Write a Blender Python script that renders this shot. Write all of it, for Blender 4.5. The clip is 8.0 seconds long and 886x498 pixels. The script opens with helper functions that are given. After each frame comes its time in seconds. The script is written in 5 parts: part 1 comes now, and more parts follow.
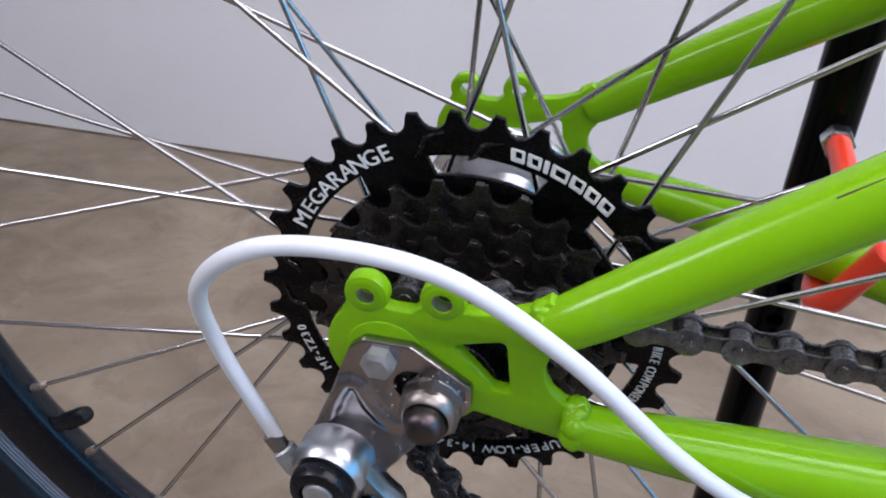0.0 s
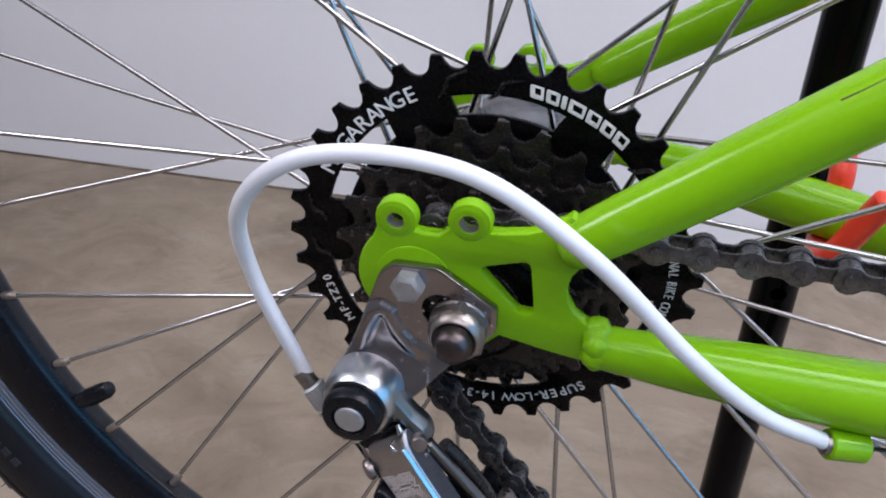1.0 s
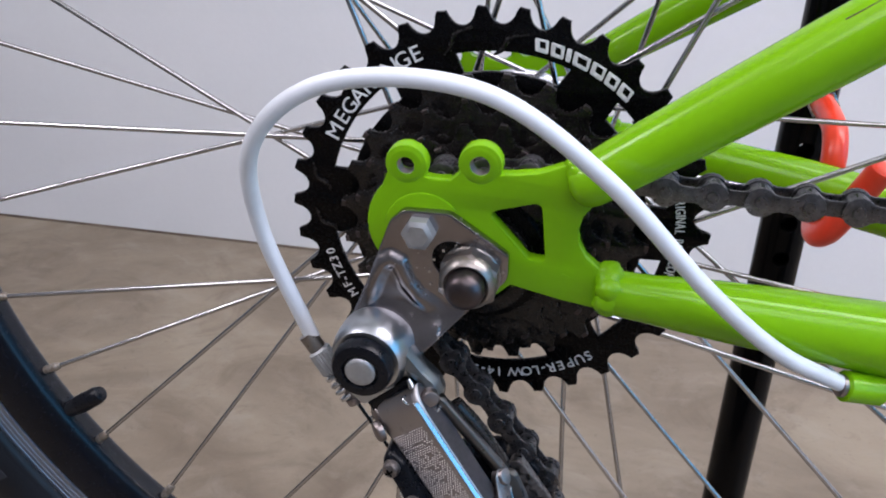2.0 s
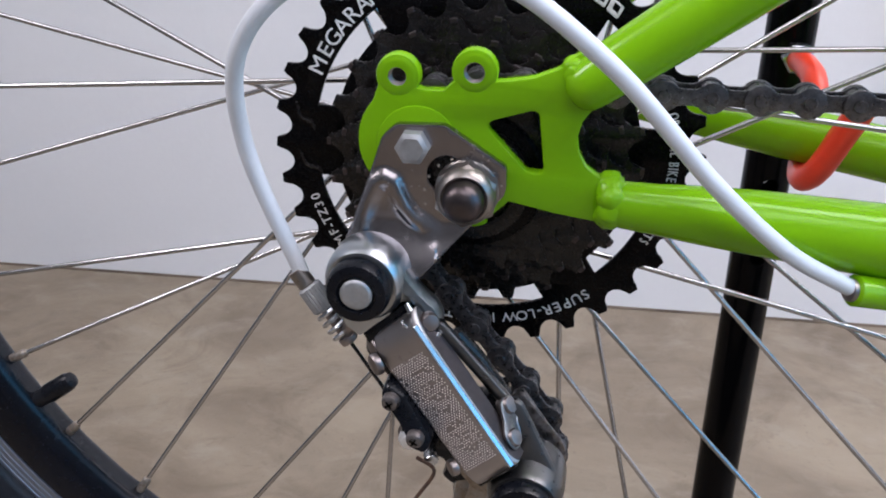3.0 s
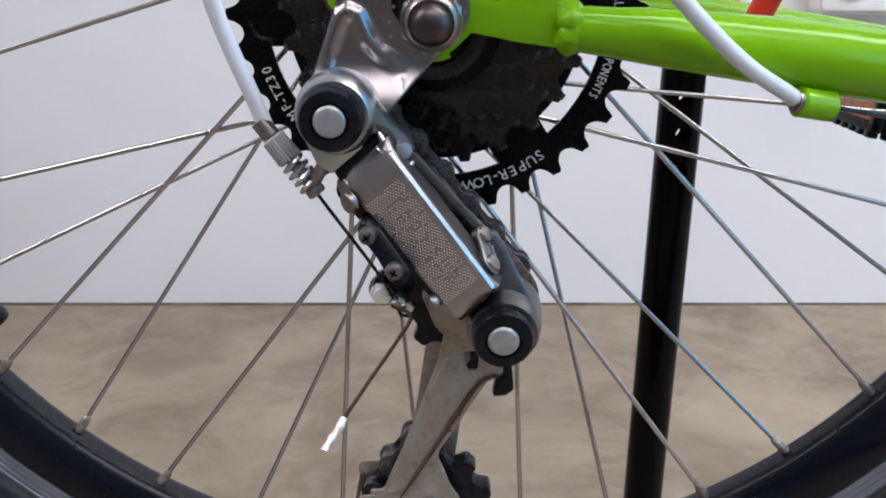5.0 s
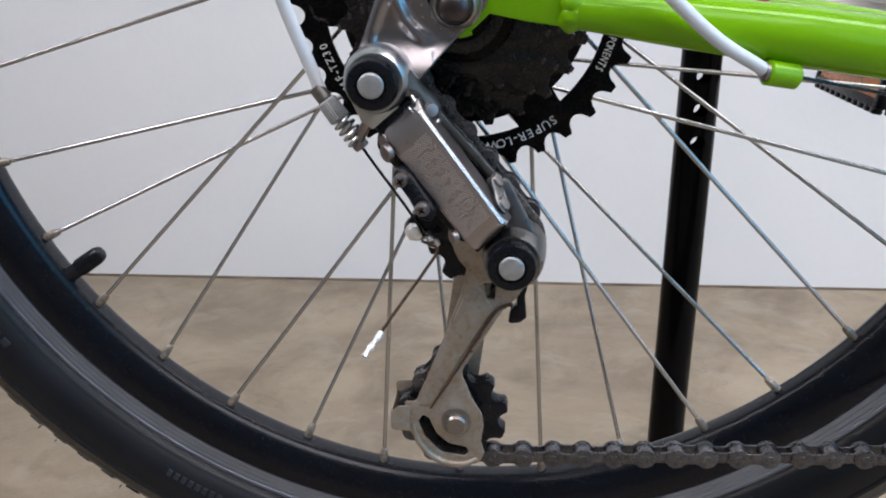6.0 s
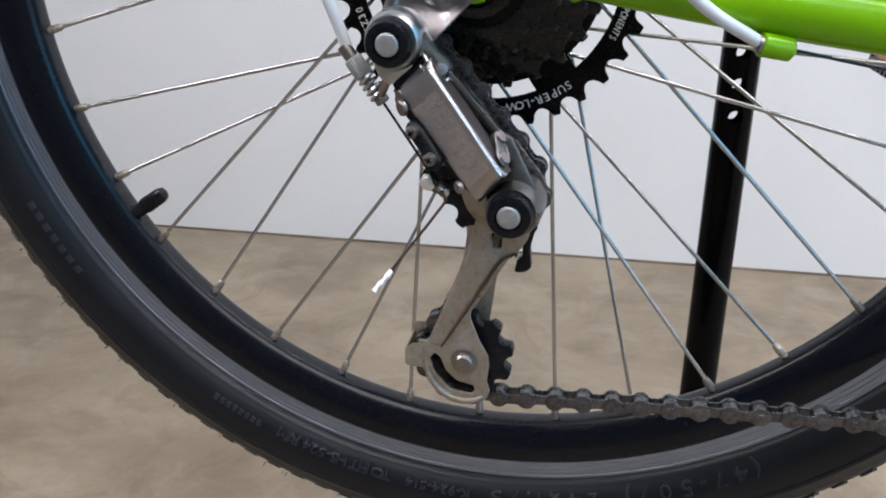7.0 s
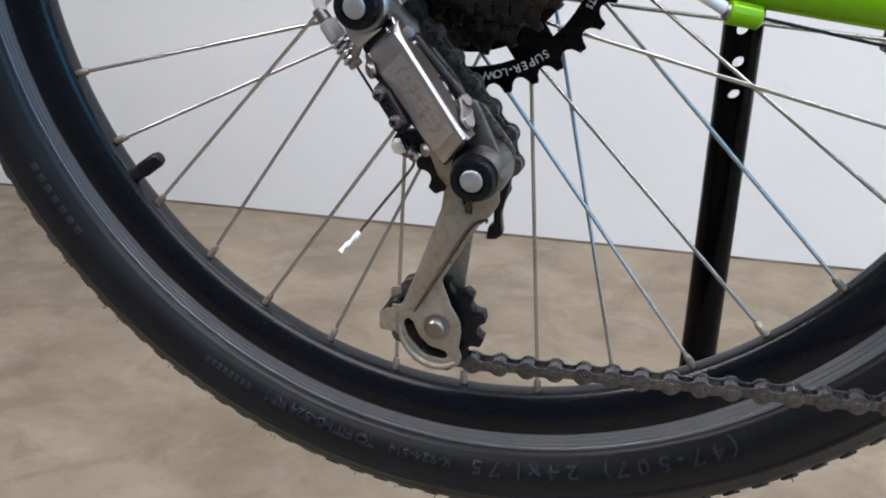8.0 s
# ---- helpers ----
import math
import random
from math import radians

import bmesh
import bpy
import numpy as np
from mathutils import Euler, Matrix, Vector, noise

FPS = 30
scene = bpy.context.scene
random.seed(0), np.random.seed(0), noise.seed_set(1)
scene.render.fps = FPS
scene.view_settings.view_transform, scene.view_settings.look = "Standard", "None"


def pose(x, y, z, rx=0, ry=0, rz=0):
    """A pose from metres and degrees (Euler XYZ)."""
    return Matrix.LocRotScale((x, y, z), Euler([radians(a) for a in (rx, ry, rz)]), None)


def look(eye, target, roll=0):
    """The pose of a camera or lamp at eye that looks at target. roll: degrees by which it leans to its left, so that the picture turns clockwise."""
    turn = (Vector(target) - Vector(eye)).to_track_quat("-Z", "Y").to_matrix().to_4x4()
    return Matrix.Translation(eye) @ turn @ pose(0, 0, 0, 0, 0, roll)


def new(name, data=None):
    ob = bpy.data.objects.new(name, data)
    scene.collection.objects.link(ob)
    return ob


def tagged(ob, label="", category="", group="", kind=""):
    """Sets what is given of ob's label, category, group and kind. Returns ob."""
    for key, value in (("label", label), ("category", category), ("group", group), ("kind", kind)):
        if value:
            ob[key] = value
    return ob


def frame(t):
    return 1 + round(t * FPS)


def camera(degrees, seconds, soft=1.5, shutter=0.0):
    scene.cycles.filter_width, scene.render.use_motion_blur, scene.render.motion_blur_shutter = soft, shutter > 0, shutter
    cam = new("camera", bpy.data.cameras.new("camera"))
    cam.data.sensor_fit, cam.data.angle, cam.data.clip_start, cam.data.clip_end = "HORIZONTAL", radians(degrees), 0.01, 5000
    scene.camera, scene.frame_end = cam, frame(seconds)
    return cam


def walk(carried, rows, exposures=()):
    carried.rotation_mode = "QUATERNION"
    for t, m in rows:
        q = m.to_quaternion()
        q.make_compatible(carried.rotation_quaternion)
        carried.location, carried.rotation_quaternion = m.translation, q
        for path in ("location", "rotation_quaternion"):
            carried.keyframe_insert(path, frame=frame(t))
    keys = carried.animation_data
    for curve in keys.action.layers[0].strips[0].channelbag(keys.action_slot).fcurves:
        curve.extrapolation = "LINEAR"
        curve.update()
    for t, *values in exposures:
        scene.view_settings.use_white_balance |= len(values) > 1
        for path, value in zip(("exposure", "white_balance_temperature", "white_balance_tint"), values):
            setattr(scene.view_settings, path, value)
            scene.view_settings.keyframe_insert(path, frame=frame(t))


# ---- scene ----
cam = camera(51.7, 8.0, 1.9)
PATH = [
    (0, (0.04135, -0.22534, 0.71284), (-0.13690, 0.57243, 0.13682), 2.527),
    (0.5, (0.04367, -0.23809, 0.70538), (-0.13358, 0.57288, 0.14779), 1.969),
    (1, (0.04040, -0.25629, 0.69165), (-0.14010, 0.57037, 0.15869), 2.084),
    (2.3, (0.03536, -0.27951, 0.64500), (-0.12484, 0.60525, 0.20734), 1.684),
    (2.5, (0.03506, -0.28211, 0.63530), (-0.12525, 0.60859, 0.20990), 1.208),
    (3, (0.02791, -0.28518, 0.61864), (-0.10202, 0.61984, 0.21360), 1.068),
    (3.5, (0.01999, -0.29241, 0.60902), (-0.06747, 0.62744, 0.22663), 1.134),
    (4, (0.01293, -0.29820, 0.59832), (-0.02939, 0.63474, 0.24078), 0.871),
    (4.5, (0.00623, -0.30459, 0.57894), (-0.00931, 0.63252, 0.23024), 0.877),
    (5, (0.00735, -0.31237, 0.56141), (-0.00604, 0.62218, 0.20582), 0.278),
    (5.2, (0.00805, -0.31937, 0.55901), (-0.01033, 0.61206, 0.19554), 0.274),
    (6.3, (0.03574, -0.38780, 0.56767), (-0.08318, 0.53515, 0.20156), -0.516),
    (6.5, (0.04474, -0.39410, 0.56717), (-0.09868, 0.52303, 0.19528), -0.462),
    (7, (0.06289, -0.39948, 0.56739), (-0.12249, 0.50305, 0.17870), 0.257),
    (7.5, (0.08532, -0.40029, 0.56592), (-0.14148, 0.49100, 0.17329), 0.062),
    (8, (0.09727, -0.39953, 0.55880), (-0.13901, 0.48690, 0.16080), 0.571),
]
walk(cam, [(t, look(eye, target, roll)) for t, eye, target, roll in PATH],
     [(0.0, 0.01, 6170, 22), (2.5, 0.11, 6200, 20), (5.0, 0.19, 6330, 17), (6.5, 0.22, 6400, 14), (8.0, 0.33, 6400, 13)])

# ---- light ----
world = bpy.data.worlds.new("world")
scene.world = world
world.use_nodes = True
wn = world.node_tree.nodes
sky = wn.new("ShaderNodeTexSky")
sky.sky_type, sky.sun_disc = "NISHITA", False
sky.sun_elevation, sky.sun_rotation = radians(48), radians(200)
wn["Background"].inputs["Strength"].default_value = 0.12
world.node_tree.links.new(sky.outputs[0], wn["Background"].inputs["Color"])


def area_lamp(name, eye, target, width, height, watts, colour):
    data = bpy.data.lights.new(name, "AREA")
    data.shape, data.size, data.size_y, data.energy, data.color = "RECTANGLE", width, height, watts, colour
    ob = new(name, data)
    ob.matrix_world = look(eye, target)
    return ob


area_lamp("skylight", (1.75, 0.10, 2.62), (1.75, 0.10, 0.0), 2.6, 0.9, 76, (1.0, 0.955, 0.91))
area_lamp("slot_window", (-1.42, -0.43, 1.93), (0.0, -0.43, 1.93), 0.46, 1.14, 24, (1.0, 0.955, 0.91))
# Fill lamp added to brighten the faces turned to the camera.
area_lamp("front_fill", (0.65, -1.60, 2.62), (0.65, -1.60, 0.0), 2.4, 1.3, 37, (1.0, 0.97, 0.94))
area_lamp("side_opening", (3.18, -1.35, 1.69), (0.0, -1.35, 1.69), 4.3, 1.7, 42, (0.06, 0.53, 0.95))


# ---- materials ----
def material(name, colour, rough=0.5, metal=0.0, vary=0.15, scale=40.0, bump=0.0, fine=400.0, coat=0.0, tint=None, spread=0.0, spec=0.5):
    """Principled surface with two scales of colour and roughness variation and a fine relief."""
    m = bpy.data.materials.new(name)
    m.use_nodes = True
    n, l = m.node_tree.nodes, m.node_tree.links
    b = n["Principled BSDF"]
    b.inputs["Metallic"].default_value = metal
    b.inputs["Specular IOR Level"].default_value = spec
    b.inputs["Coat Weight"].default_value = coat
    b.inputs["Coat Roughness"].default_value = 0.12
    co = n.new("ShaderNodeTexCoord")

    def cloud(sc, detail):
        t = n.new("ShaderNodeTexNoise")
        t.inputs["Scale"].default_value, t.inputs["Detail"].default_value = sc, detail
        l.new(co.outputs["Object"], t.inputs["Vector"])
        return t.outputs["Fac"]

    def ramp(src, lo, hi, a, c):
        r = n.new("ShaderNodeMapRange")
        r.inputs[1].default_value, r.inputs[2].default_value = lo, hi
        r.inputs[3].default_value, r.inputs[4].default_value = a, c
        l.new(src, r.inputs[0])
        return r.outputs[0]

    big, small = cloud(scale, 4), cloud(fine, 3)
    mix = n.new("ShaderNodeMix")
    mix.data_type = "RGBA"
    dark = tuple(c * (1 - vary) for c in colour)
    other = tint or tuple(min(1, c * (1 + vary)) for c in colour)
    mix.inputs[6].default_value, mix.inputs[7].default_value = (*dark, 1), (*other, 1)
    l.new(ramp(big, 0.3, 0.7, 0, 1), mix.inputs[0])
    grain = n.new("ShaderNodeMix")
    grain.data_type, grain.blend_type = "RGBA", "MULTIPLY"
    grain.inputs[0].default_value = 1.0
    l.new(mix.outputs[2], grain.inputs[6])
    l.new(ramp(small, 0.2, 0.8, 1 - vary * 0.5, 1 + vary * 0.3), grain.inputs[7])
    colour_out = grain.outputs[2]
    if spread:
        info = n.new("ShaderNodeObjectInfo")
        per = n.new("ShaderNodeMix")
        per.data_type, per.blend_type = "RGBA", "MULTIPLY"
        per.inputs[0].default_value = 1.0
        l.new(colour_out, per.inputs[6])
        l.new(ramp(info.outputs["Random"], 0, 1, 1 - spread, 1 + spread), per.inputs[7])
        colour_out = per.outputs[2]
    l.new(colour_out, b.inputs["Base Color"])
    l.new(ramp(small, 0.25, 0.75, max(0.03, rough * (0.96 - 0.8 * vary)), min(1, rough * (1.04 + 0.8 * vary))), b.inputs["Roughness"])
    if bump:
        bp = n.new("ShaderNodeBump")
        bp.inputs["Strength"].default_value, bp.inputs["Distance"].default_value = 0.6, bump
        l.new(small, bp.inputs["Height"])
        l.new(bp.outputs["Normal"], b.inputs["Normal"])
    return m


def stained(m, colour, scale, lo, hi, amount, rough=0.75):
    """Lays dull, uneven spots of rust or grime over a metal."""
    n, l = m.node_tree.nodes, m.node_tree.links
    b = n["Principled BSDF"]
    co, t, r, x = (n.new(k) for k in ("ShaderNodeTexCoord", "ShaderNodeTexNoise", "ShaderNodeMapRange", "ShaderNodeMix"))
    t.inputs["Scale"].default_value, t.inputs["Detail"].default_value, t.inputs["Roughness"].default_value = scale, 6, 0.65
    l.new(co.outputs["Object"], t.inputs["Vector"])
    r.inputs[1].default_value, r.inputs[2].default_value, r.inputs[4].default_value = lo, hi, amount
    l.new(t.outputs["Fac"], r.inputs[0])
    x.data_type = "RGBA"
    l.new(b.inputs["Base Color"].links[0].from_socket, x.inputs[6])
    x.inputs[7].default_value = (*colour, 1)
    l.new(r.outputs[0], x.inputs[0])
    l.new(x.outputs[2], b.inputs["Base Color"])
    for name, stain in (("Roughness", rough), ("Metallic", 0.0)):
        k = n.new("ShaderNodeMix")
        if b.inputs[name].links:
            l.new(b.inputs[name].links[0].from_socket, k.inputs[2])
        else:
            k.inputs[2].default_value = b.inputs[name].default_value
        k.inputs[3].default_value = stain
        l.new(r.outputs[0], k.inputs[0])
        l.new(k.outputs[0], b.inputs[name])
    return m


def concrete_material():
    """Worn, half-polished cement floor with pale and dark clouds, specks and faint trowel streaks."""
    m = bpy.data.materials.new("concrete")
    m.use_nodes = True
    n, l = m.node_tree.nodes, m.node_tree.links
    b = n["Principled BSDF"]
    co = n.new("ShaderNodeTexCoord")

    def cloud(sc, detail, rough=0.55, warp=0.0, stretch=(1, 1, 1)):
        mp = n.new("ShaderNodeMapping")
        mp.inputs["Scale"].default_value = stretch
        l.new(co.outputs["Object"], mp.inputs["Vector"])
        t = n.new("ShaderNodeTexNoise")
        t.inputs["Scale"].default_value, t.inputs["Detail"].default_value = sc, detail
        t.inputs["Roughness"].default_value, t.inputs["Distortion"].default_value = rough, warp
        l.new(mp.outputs["Vector"], t.inputs["Vector"])
        return t.outputs["Fac"]

    def layer(under, over, fac, lo, hi, amount):
        r = n.new("ShaderNodeMapRange")
        r.inputs[1].default_value, r.inputs[2].default_value, r.inputs[4].default_value = lo, hi, amount
        l.new(fac, r.inputs[0])
        x = n.new("ShaderNodeMix")
        x.data_type = "RGBA"
        l.new(r.outputs[0], x.inputs[0])
        if isinstance(under, tuple):
            x.inputs[6].default_value = (*under, 1)
        else:
            l.new(under, x.inputs[6])
        x.inputs[7].default_value = (*over, 1)
        return x.outputs[2]

    c = layer((0.155, 0.120, 0.083), (0.262, 0.214, 0.154), cloud(3.6, 6, 0.6, 0.8, (1, 1.4, 1)), 0.35, 0.65, 1.0)
    c = layer(c, (0.122, 0.090, 0.060), cloud(6.5, 6, 0.68, 1.6), 0.50, 0.70, 0.7)
    c = layer(c, (0.310, 0.273, 0.217), cloud(13.0, 5, 0.62, 0.7, (1, 1.3, 1)), 0.52, 0.78, 0.6)
    c = layer(c, (0.092, 0.070, 0.050), cloud(30.0, 5, 0.7, 1.2), 0.58, 0.76, 0.35)
    c = layer(c, (0.12, 0.095, 0.065), cloud(150.0, 3), 0.62, 0.75, 0.4)
    l.new(c, b.inputs["Base Color"])
    r = n.new("ShaderNodeMapRange")
    r.inputs[1].default_value, r.inputs[2].default_value, r.inputs[3].default_value, r.inputs[4].default_value = 0.3, 0.7, 0.38, 0.62
    l.new(cloud(20.0, 4), r.inputs[0])
    l.new(r.outputs[0], b.inputs["Roughness"])
    bp = n.new("ShaderNodeBump")
    bp.inputs["Strength"].default_value, bp.inputs["Distance"].default_value = 0.5, 0.0008
    l.new(cloud(220.0, 4), bp.inputs["Height"])
    l.new(bp.outputs["Normal"], b.inputs["Normal"])
    return m


CONCRETE = concrete_material()
PLASTER = material("white_plaster", (0.75, 0.75, 0.755), 0.7, vary=0.03, scale=3, bump=0.0004, fine=120)
# Dark grey stands for unlit surroundings on the two unseen walls.
GREY_WALL = material("unlit_wall_grey", (0.19, 0.185, 0.18), 0.7, vary=0.1, scale=3, bump=0.0004, fine=120)
JOINT = material("dirty_mortar", (0.115, 0.080, 0.058), 0.9, vary=0.4, scale=14, bump=0.0006, fine=200, tint=(0.21, 0.165, 0.125))
CEILING = material("ceiling_paint", (0.82, 0.82, 0.80), 0.8, vary=0.03, scale=2, bump=0.0003, fine=90)
GREEN = material("green_paint", (0.174, 0.420, 0.0013), 0.16, vary=0.06, scale=25, bump=0.00003, fine=500, spec=0.26)
RUBBER = material("tyre_rubber", (0.0058, 0.0070, 0.0105), 0.36, vary=0.25, scale=30, bump=0.00012, fine=900, spec=0.36)
# Tyre rubber made lighter: the light on raised lettering is in the colour.
RUBBER_LIT = material("lit_letter_rubber", (0.020, 0.022, 0.029), 0.34, vary=0.25, scale=60, bump=0.00006, fine=900, spec=0.5)
BLACK = material("black_paint", (0.002, 0.002, 0.0025), 0.18, vary=0.2, scale=40, fine=300, spec=0.1)
BORE = material("dull_black_bore", (0.004, 0.004, 0.0045), 0.95, vary=0.2, scale=40, fine=300, spec=0.0)
RIM_BLACK = material("rim_anodised", (0.0011, 0.0024, 0.0062), 0.24, vary=0.25, scale=20, bump=0.00001, fine=500, spec=0.36)
TRACK = material("brake_track", (0.31, 0.355, 0.44), 0.40, metal=1.0, vary=0.06, scale=60, fine=900)
STEEL = material("spoke_steel", (0.49, 0.485, 0.49), 0.19, metal=1.0, vary=0.05, scale=60, fine=500, spread=0.10)
NIPPLE = material("nipple_brass", (0.42, 0.39, 0.35), 0.38, metal=1.0, vary=0.35, scale=300, fine=900, spread=0.25)
CHROME = material("zinc_steel", (0.56, 0.58, 0.61), 0.25, metal=1.0, vary=0.03, scale=60, fine=250)
DULL = material("stamped_steel", (0.30, 0.265, 0.26), 0.38, metal=1.0, vary=0.06, scale=90, fine=400, tint=(0.35, 0.315, 0.31))
ARM_STEEL = material("arm_steel", (0.41, 0.39, 0.395), 0.36, metal=1.0, vary=0.05, scale=90, fine=400)
WORN = material("worn_steel", (0.50, 0.47, 0.43), 0.48, metal=0.8, vary=0.25, scale=260, bump=0.0001, fine=900, tint=(0.36, 0.29, 0.215))
RUST = material("rust", (0.055, 0.026, 0.013), 0.8, vary=0.5, scale=500, bump=0.0002, fine=900)
FOIL = material("soft_aluminium", (0.88, 0.89, 0.90), 0.42, metal=0.75, vary=0.06, scale=300, bump=0.0001, fine=900)
NUT = material("weathered_zinc", (0.34, 0.335, 0.33), 0.34, metal=0.95, vary=0.22, scale=250, bump=0.00006, fine=900, tint=(0.29, 0.25, 0.22))
COG = material("black_oxide", (0.002, 0.002, 0.0024), 0.26, vary=0.3, scale=90, bump=0.00004, fine=700, spec=0.12)
COG_WORN = material("oiled_sprocket", (0.0070, 0.0065, 0.0068), 0.25, metal=0.05, vary=0.4, scale=120, bump=0.00006, fine=700, tint=(0.0125, 0.0106, 0.0100), spec=0.40)
AXLE = material("axle_steel", (0.095, 0.080, 0.082), 0.38, metal=1.0, vary=0.12, scale=200, bump=0.00003, fine=800)
CHAIN = material("chain_steel", (0.115, 0.114, 0.124), 0.30, metal=0.9, vary=0.3, scale=250, bump=0.00006, fine=900, tint=(0.175, 0.172, 0.18), spread=0.2)
PLASTIC = material("black_plastic", (0.004, 0.005, 0.008), 0.30, vary=0.25, scale=60, bump=0.00003, fine=700, spec=0.26)
PIN_END = material("pin_steel", (0.40, 0.415, 0.43), 0.50, metal=0.8, vary=0.16, scale=200, bump=0.00004, fine=800)
HANGER = material("hanger_steel", (0.285, 0.265, 0.272), 0.25, metal=1.0, vary=0.05, scale=60, fine=400, tint=(0.33, 0.305, 0.31))
# Satin zinc with shade and dark reflections put into its colour.
DARK_ZINC = material("shaded_zinc", (0.23, 0.25, 0.265), 0.33, metal=1.0, vary=0.06, scale=80, fine=500)
KNUCKLE = material("satin_zinc", (0.45, 0.48, 0.51), 0.31, metal=1.0, vary=0.05, scale=80, fine=500)
# The same zinc, darkened further for the shade on the lower parts.
LOWER = material("deep_shade_zinc", (0.17, 0.172, 0.176), 0.30, metal=1.0, vary=0.12, scale=120, fine=500)
# Brighter than the arm's steel, so the dots' glints are in the colour.
TIPS = material("glint_dots", (0.60, 0.58, 0.57), 0.42, metal=1.0, vary=0.1, scale=300, fine=900)
OILY = material("oily_steel", (0.24, 0.22, 0.215), 0.32, metal=1.0, vary=0.3, scale=300, bump=0.00004, fine=900)
HUB = material("hub_alloy", (0.66, 0.67, 0.69), 0.22, metal=0.9, vary=0.08, scale=90, bump=0.00004, fine=600)
HOUSING = material("white_housing", (0.70, 0.745, 0.80), 0.42, vary=0.05, scale=60, bump=0.00003, fine=500)
ORANGE = material("orange_vinyl", (0.86, 0.055, 0.018), 0.32, vary=0.08, scale=50, bump=0.00005, fine=500)
INK = material("white_print", (0.72, 0.73, 0.74), 0.5, vary=0.18, scale=500, fine=1500)
SOCKET = material("white_plastic", (0.80, 0.80, 0.78), 0.4, vary=0.04, scale=30, bump=0.00003, fine=300)
AMBER = material("amber_reflector", (0.60, 0.21, 0.055), 0.30, vary=0.2, scale=200, bump=0.0003, fine=500)

stained(WORN, (0.20, 0.13, 0.075), 330.0, 0.50, 0.68, 0.75)
stained(WORN, (0.34, 0.31, 0.27), 120.0, 0.45, 0.65, 0.45, 0.6)
stained(NUT, (0.13, 0.085, 0.055), 380.0, 0.56, 0.70, 0.6)
stained(HANGER, (0.16, 0.13, 0.115), 210.0, 0.56, 0.72, 0.20, 0.45)
stained(ARM_STEEL, (0.12, 0.095, 0.075), 260.0, 0.60, 0.74, 0.45, 0.6)
stained(OILY, (0.05, 0.038, 0.03), 330.0, 0.46, 0.62, 0.8, 0.6)
stained(DARK_ZINC, (0.075, 0.07, 0.068), 190.0, 0.56, 0.72, 0.5, 0.5)
stained(KNUCKLE, (0.16, 0.145, 0.135), 230.0, 0.62, 0.76, 0.25, 0.45)
stained(NIPPLE, (0.16, 0.09, 0.05), 500.0, 0.46, 0.60, 0.6)
stained(CHAIN, (0.018, 0.014, 0.011), 420.0, 0.52, 0.66, 0.55, 0.45)


# ---- mesh tools ----
def finish(bm, angle=35):
    bmesh.ops.remove_doubles(bm, verts=bm.verts, dist=1e-7)
    bmesh.ops.recalc_face_normals(bm, faces=bm.faces)
    for f in bm.faces:
        f.smooth = True
    for e in bm.edges:
        e.smooth = len(e.link_faces) == 2 and e.calc_face_angle() < radians(angle)
    me = bpy.data.meshes.new("mesh")
    bm.to_mesh(me)
    bm.free()
    return me


def part(name, shape, mat, parent=None, label="", m=None):
    """Links a bmesh or mesh as one mesh object, under a thing or a part; shapes are in world places."""
    me = finish(shape) if isinstance(shape, bmesh.types.BMesh) else shape
    if mat and not me.materials:
        me.materials.append(mat)
    ob = new(name, me)
    if parent:
        ob.parent = parent
        p, base = parent, Matrix()
        while p:
            base = Matrix.Translation(p.location) @ base if p.type == "EMPTY" else base
            p = p.parent
        if parent.type == "EMPTY":
            ob.matrix_parent_inverse = base.inverted()
    if m is not None:
        ob.matrix_basis = m
    return tagged(ob, label)


def thing(name, base, label, category, group="", kind=""):
    ob = new(name)
    ob.location, ob.empty_display_size = base, 0.02
    return tagged(ob, label, category, group, kind)


def merge(*bms):
    out = bmesh.new()
    for b in bms:
        me = b
        if isinstance(b, bmesh.types.BMesh):
            me = bpy.data.meshes.new("piece")
            b.to_mesh(me)
            b.free()
        out.from_mesh(me)
        bpy.data.meshes.remove(me)
    return out


def box(lo, hi, bevel=0.0, segments=2):
    bm = bmesh.new()
    bmesh.ops.create_cube(bm, size=1)
    for v in bm.verts:
        v.co = Vector([(a + b) / 2 + c * (b - a) for a, b, c in zip(lo, hi, v.co)])
    if bevel:
        bmesh.ops.bevel(bm, geom=bm.edges, offset=bevel, segments=segments, affect="EDGES", profile=0.5)
    return bm


def axis_frame(a, b):
    return Matrix.Translation(a) @ (Vector(b) - Vector(a)).to_track_quat("Z", "Y").to_matrix().to_4x4()


def turned(profile, a, b, seg=32):
    """A turned solid: (radius, metres along the axis from a towards b), closed at the ends."""
    bm = bmesh.new()
    m = axis_frame(a, b)
    rings = []
    for r, h in profile:
        if r < 1e-6:
            rings.append([bm.verts.new(m @ Vector((0, 0, h)))])
        else:
            rings.append([bm.verts.new(m @ Vector((r * math.cos(2 * math.pi * i / seg), r * math.sin(2 * math.pi * i / seg), h))) for i in range(seg)])
    for p, q in zip(rings, rings[1:]):
        for i in range(seg):
            j = (i + 1) % seg
            if len(p) == 1 and len(q) > 1:
                bm.faces.new((p[0], q[i], q[j]))
            elif len(q) == 1 and len(p) > 1:
                bm.faces.new((p[i], p[j], q[0]))
            elif len(p) > 1:
                bm.faces.new((p[i], p[j], q[j], q[i]))
    for ring in (rings[0], rings[-1]):
        if len(ring) > 2:
            bm.faces.new(ring)
    return bm


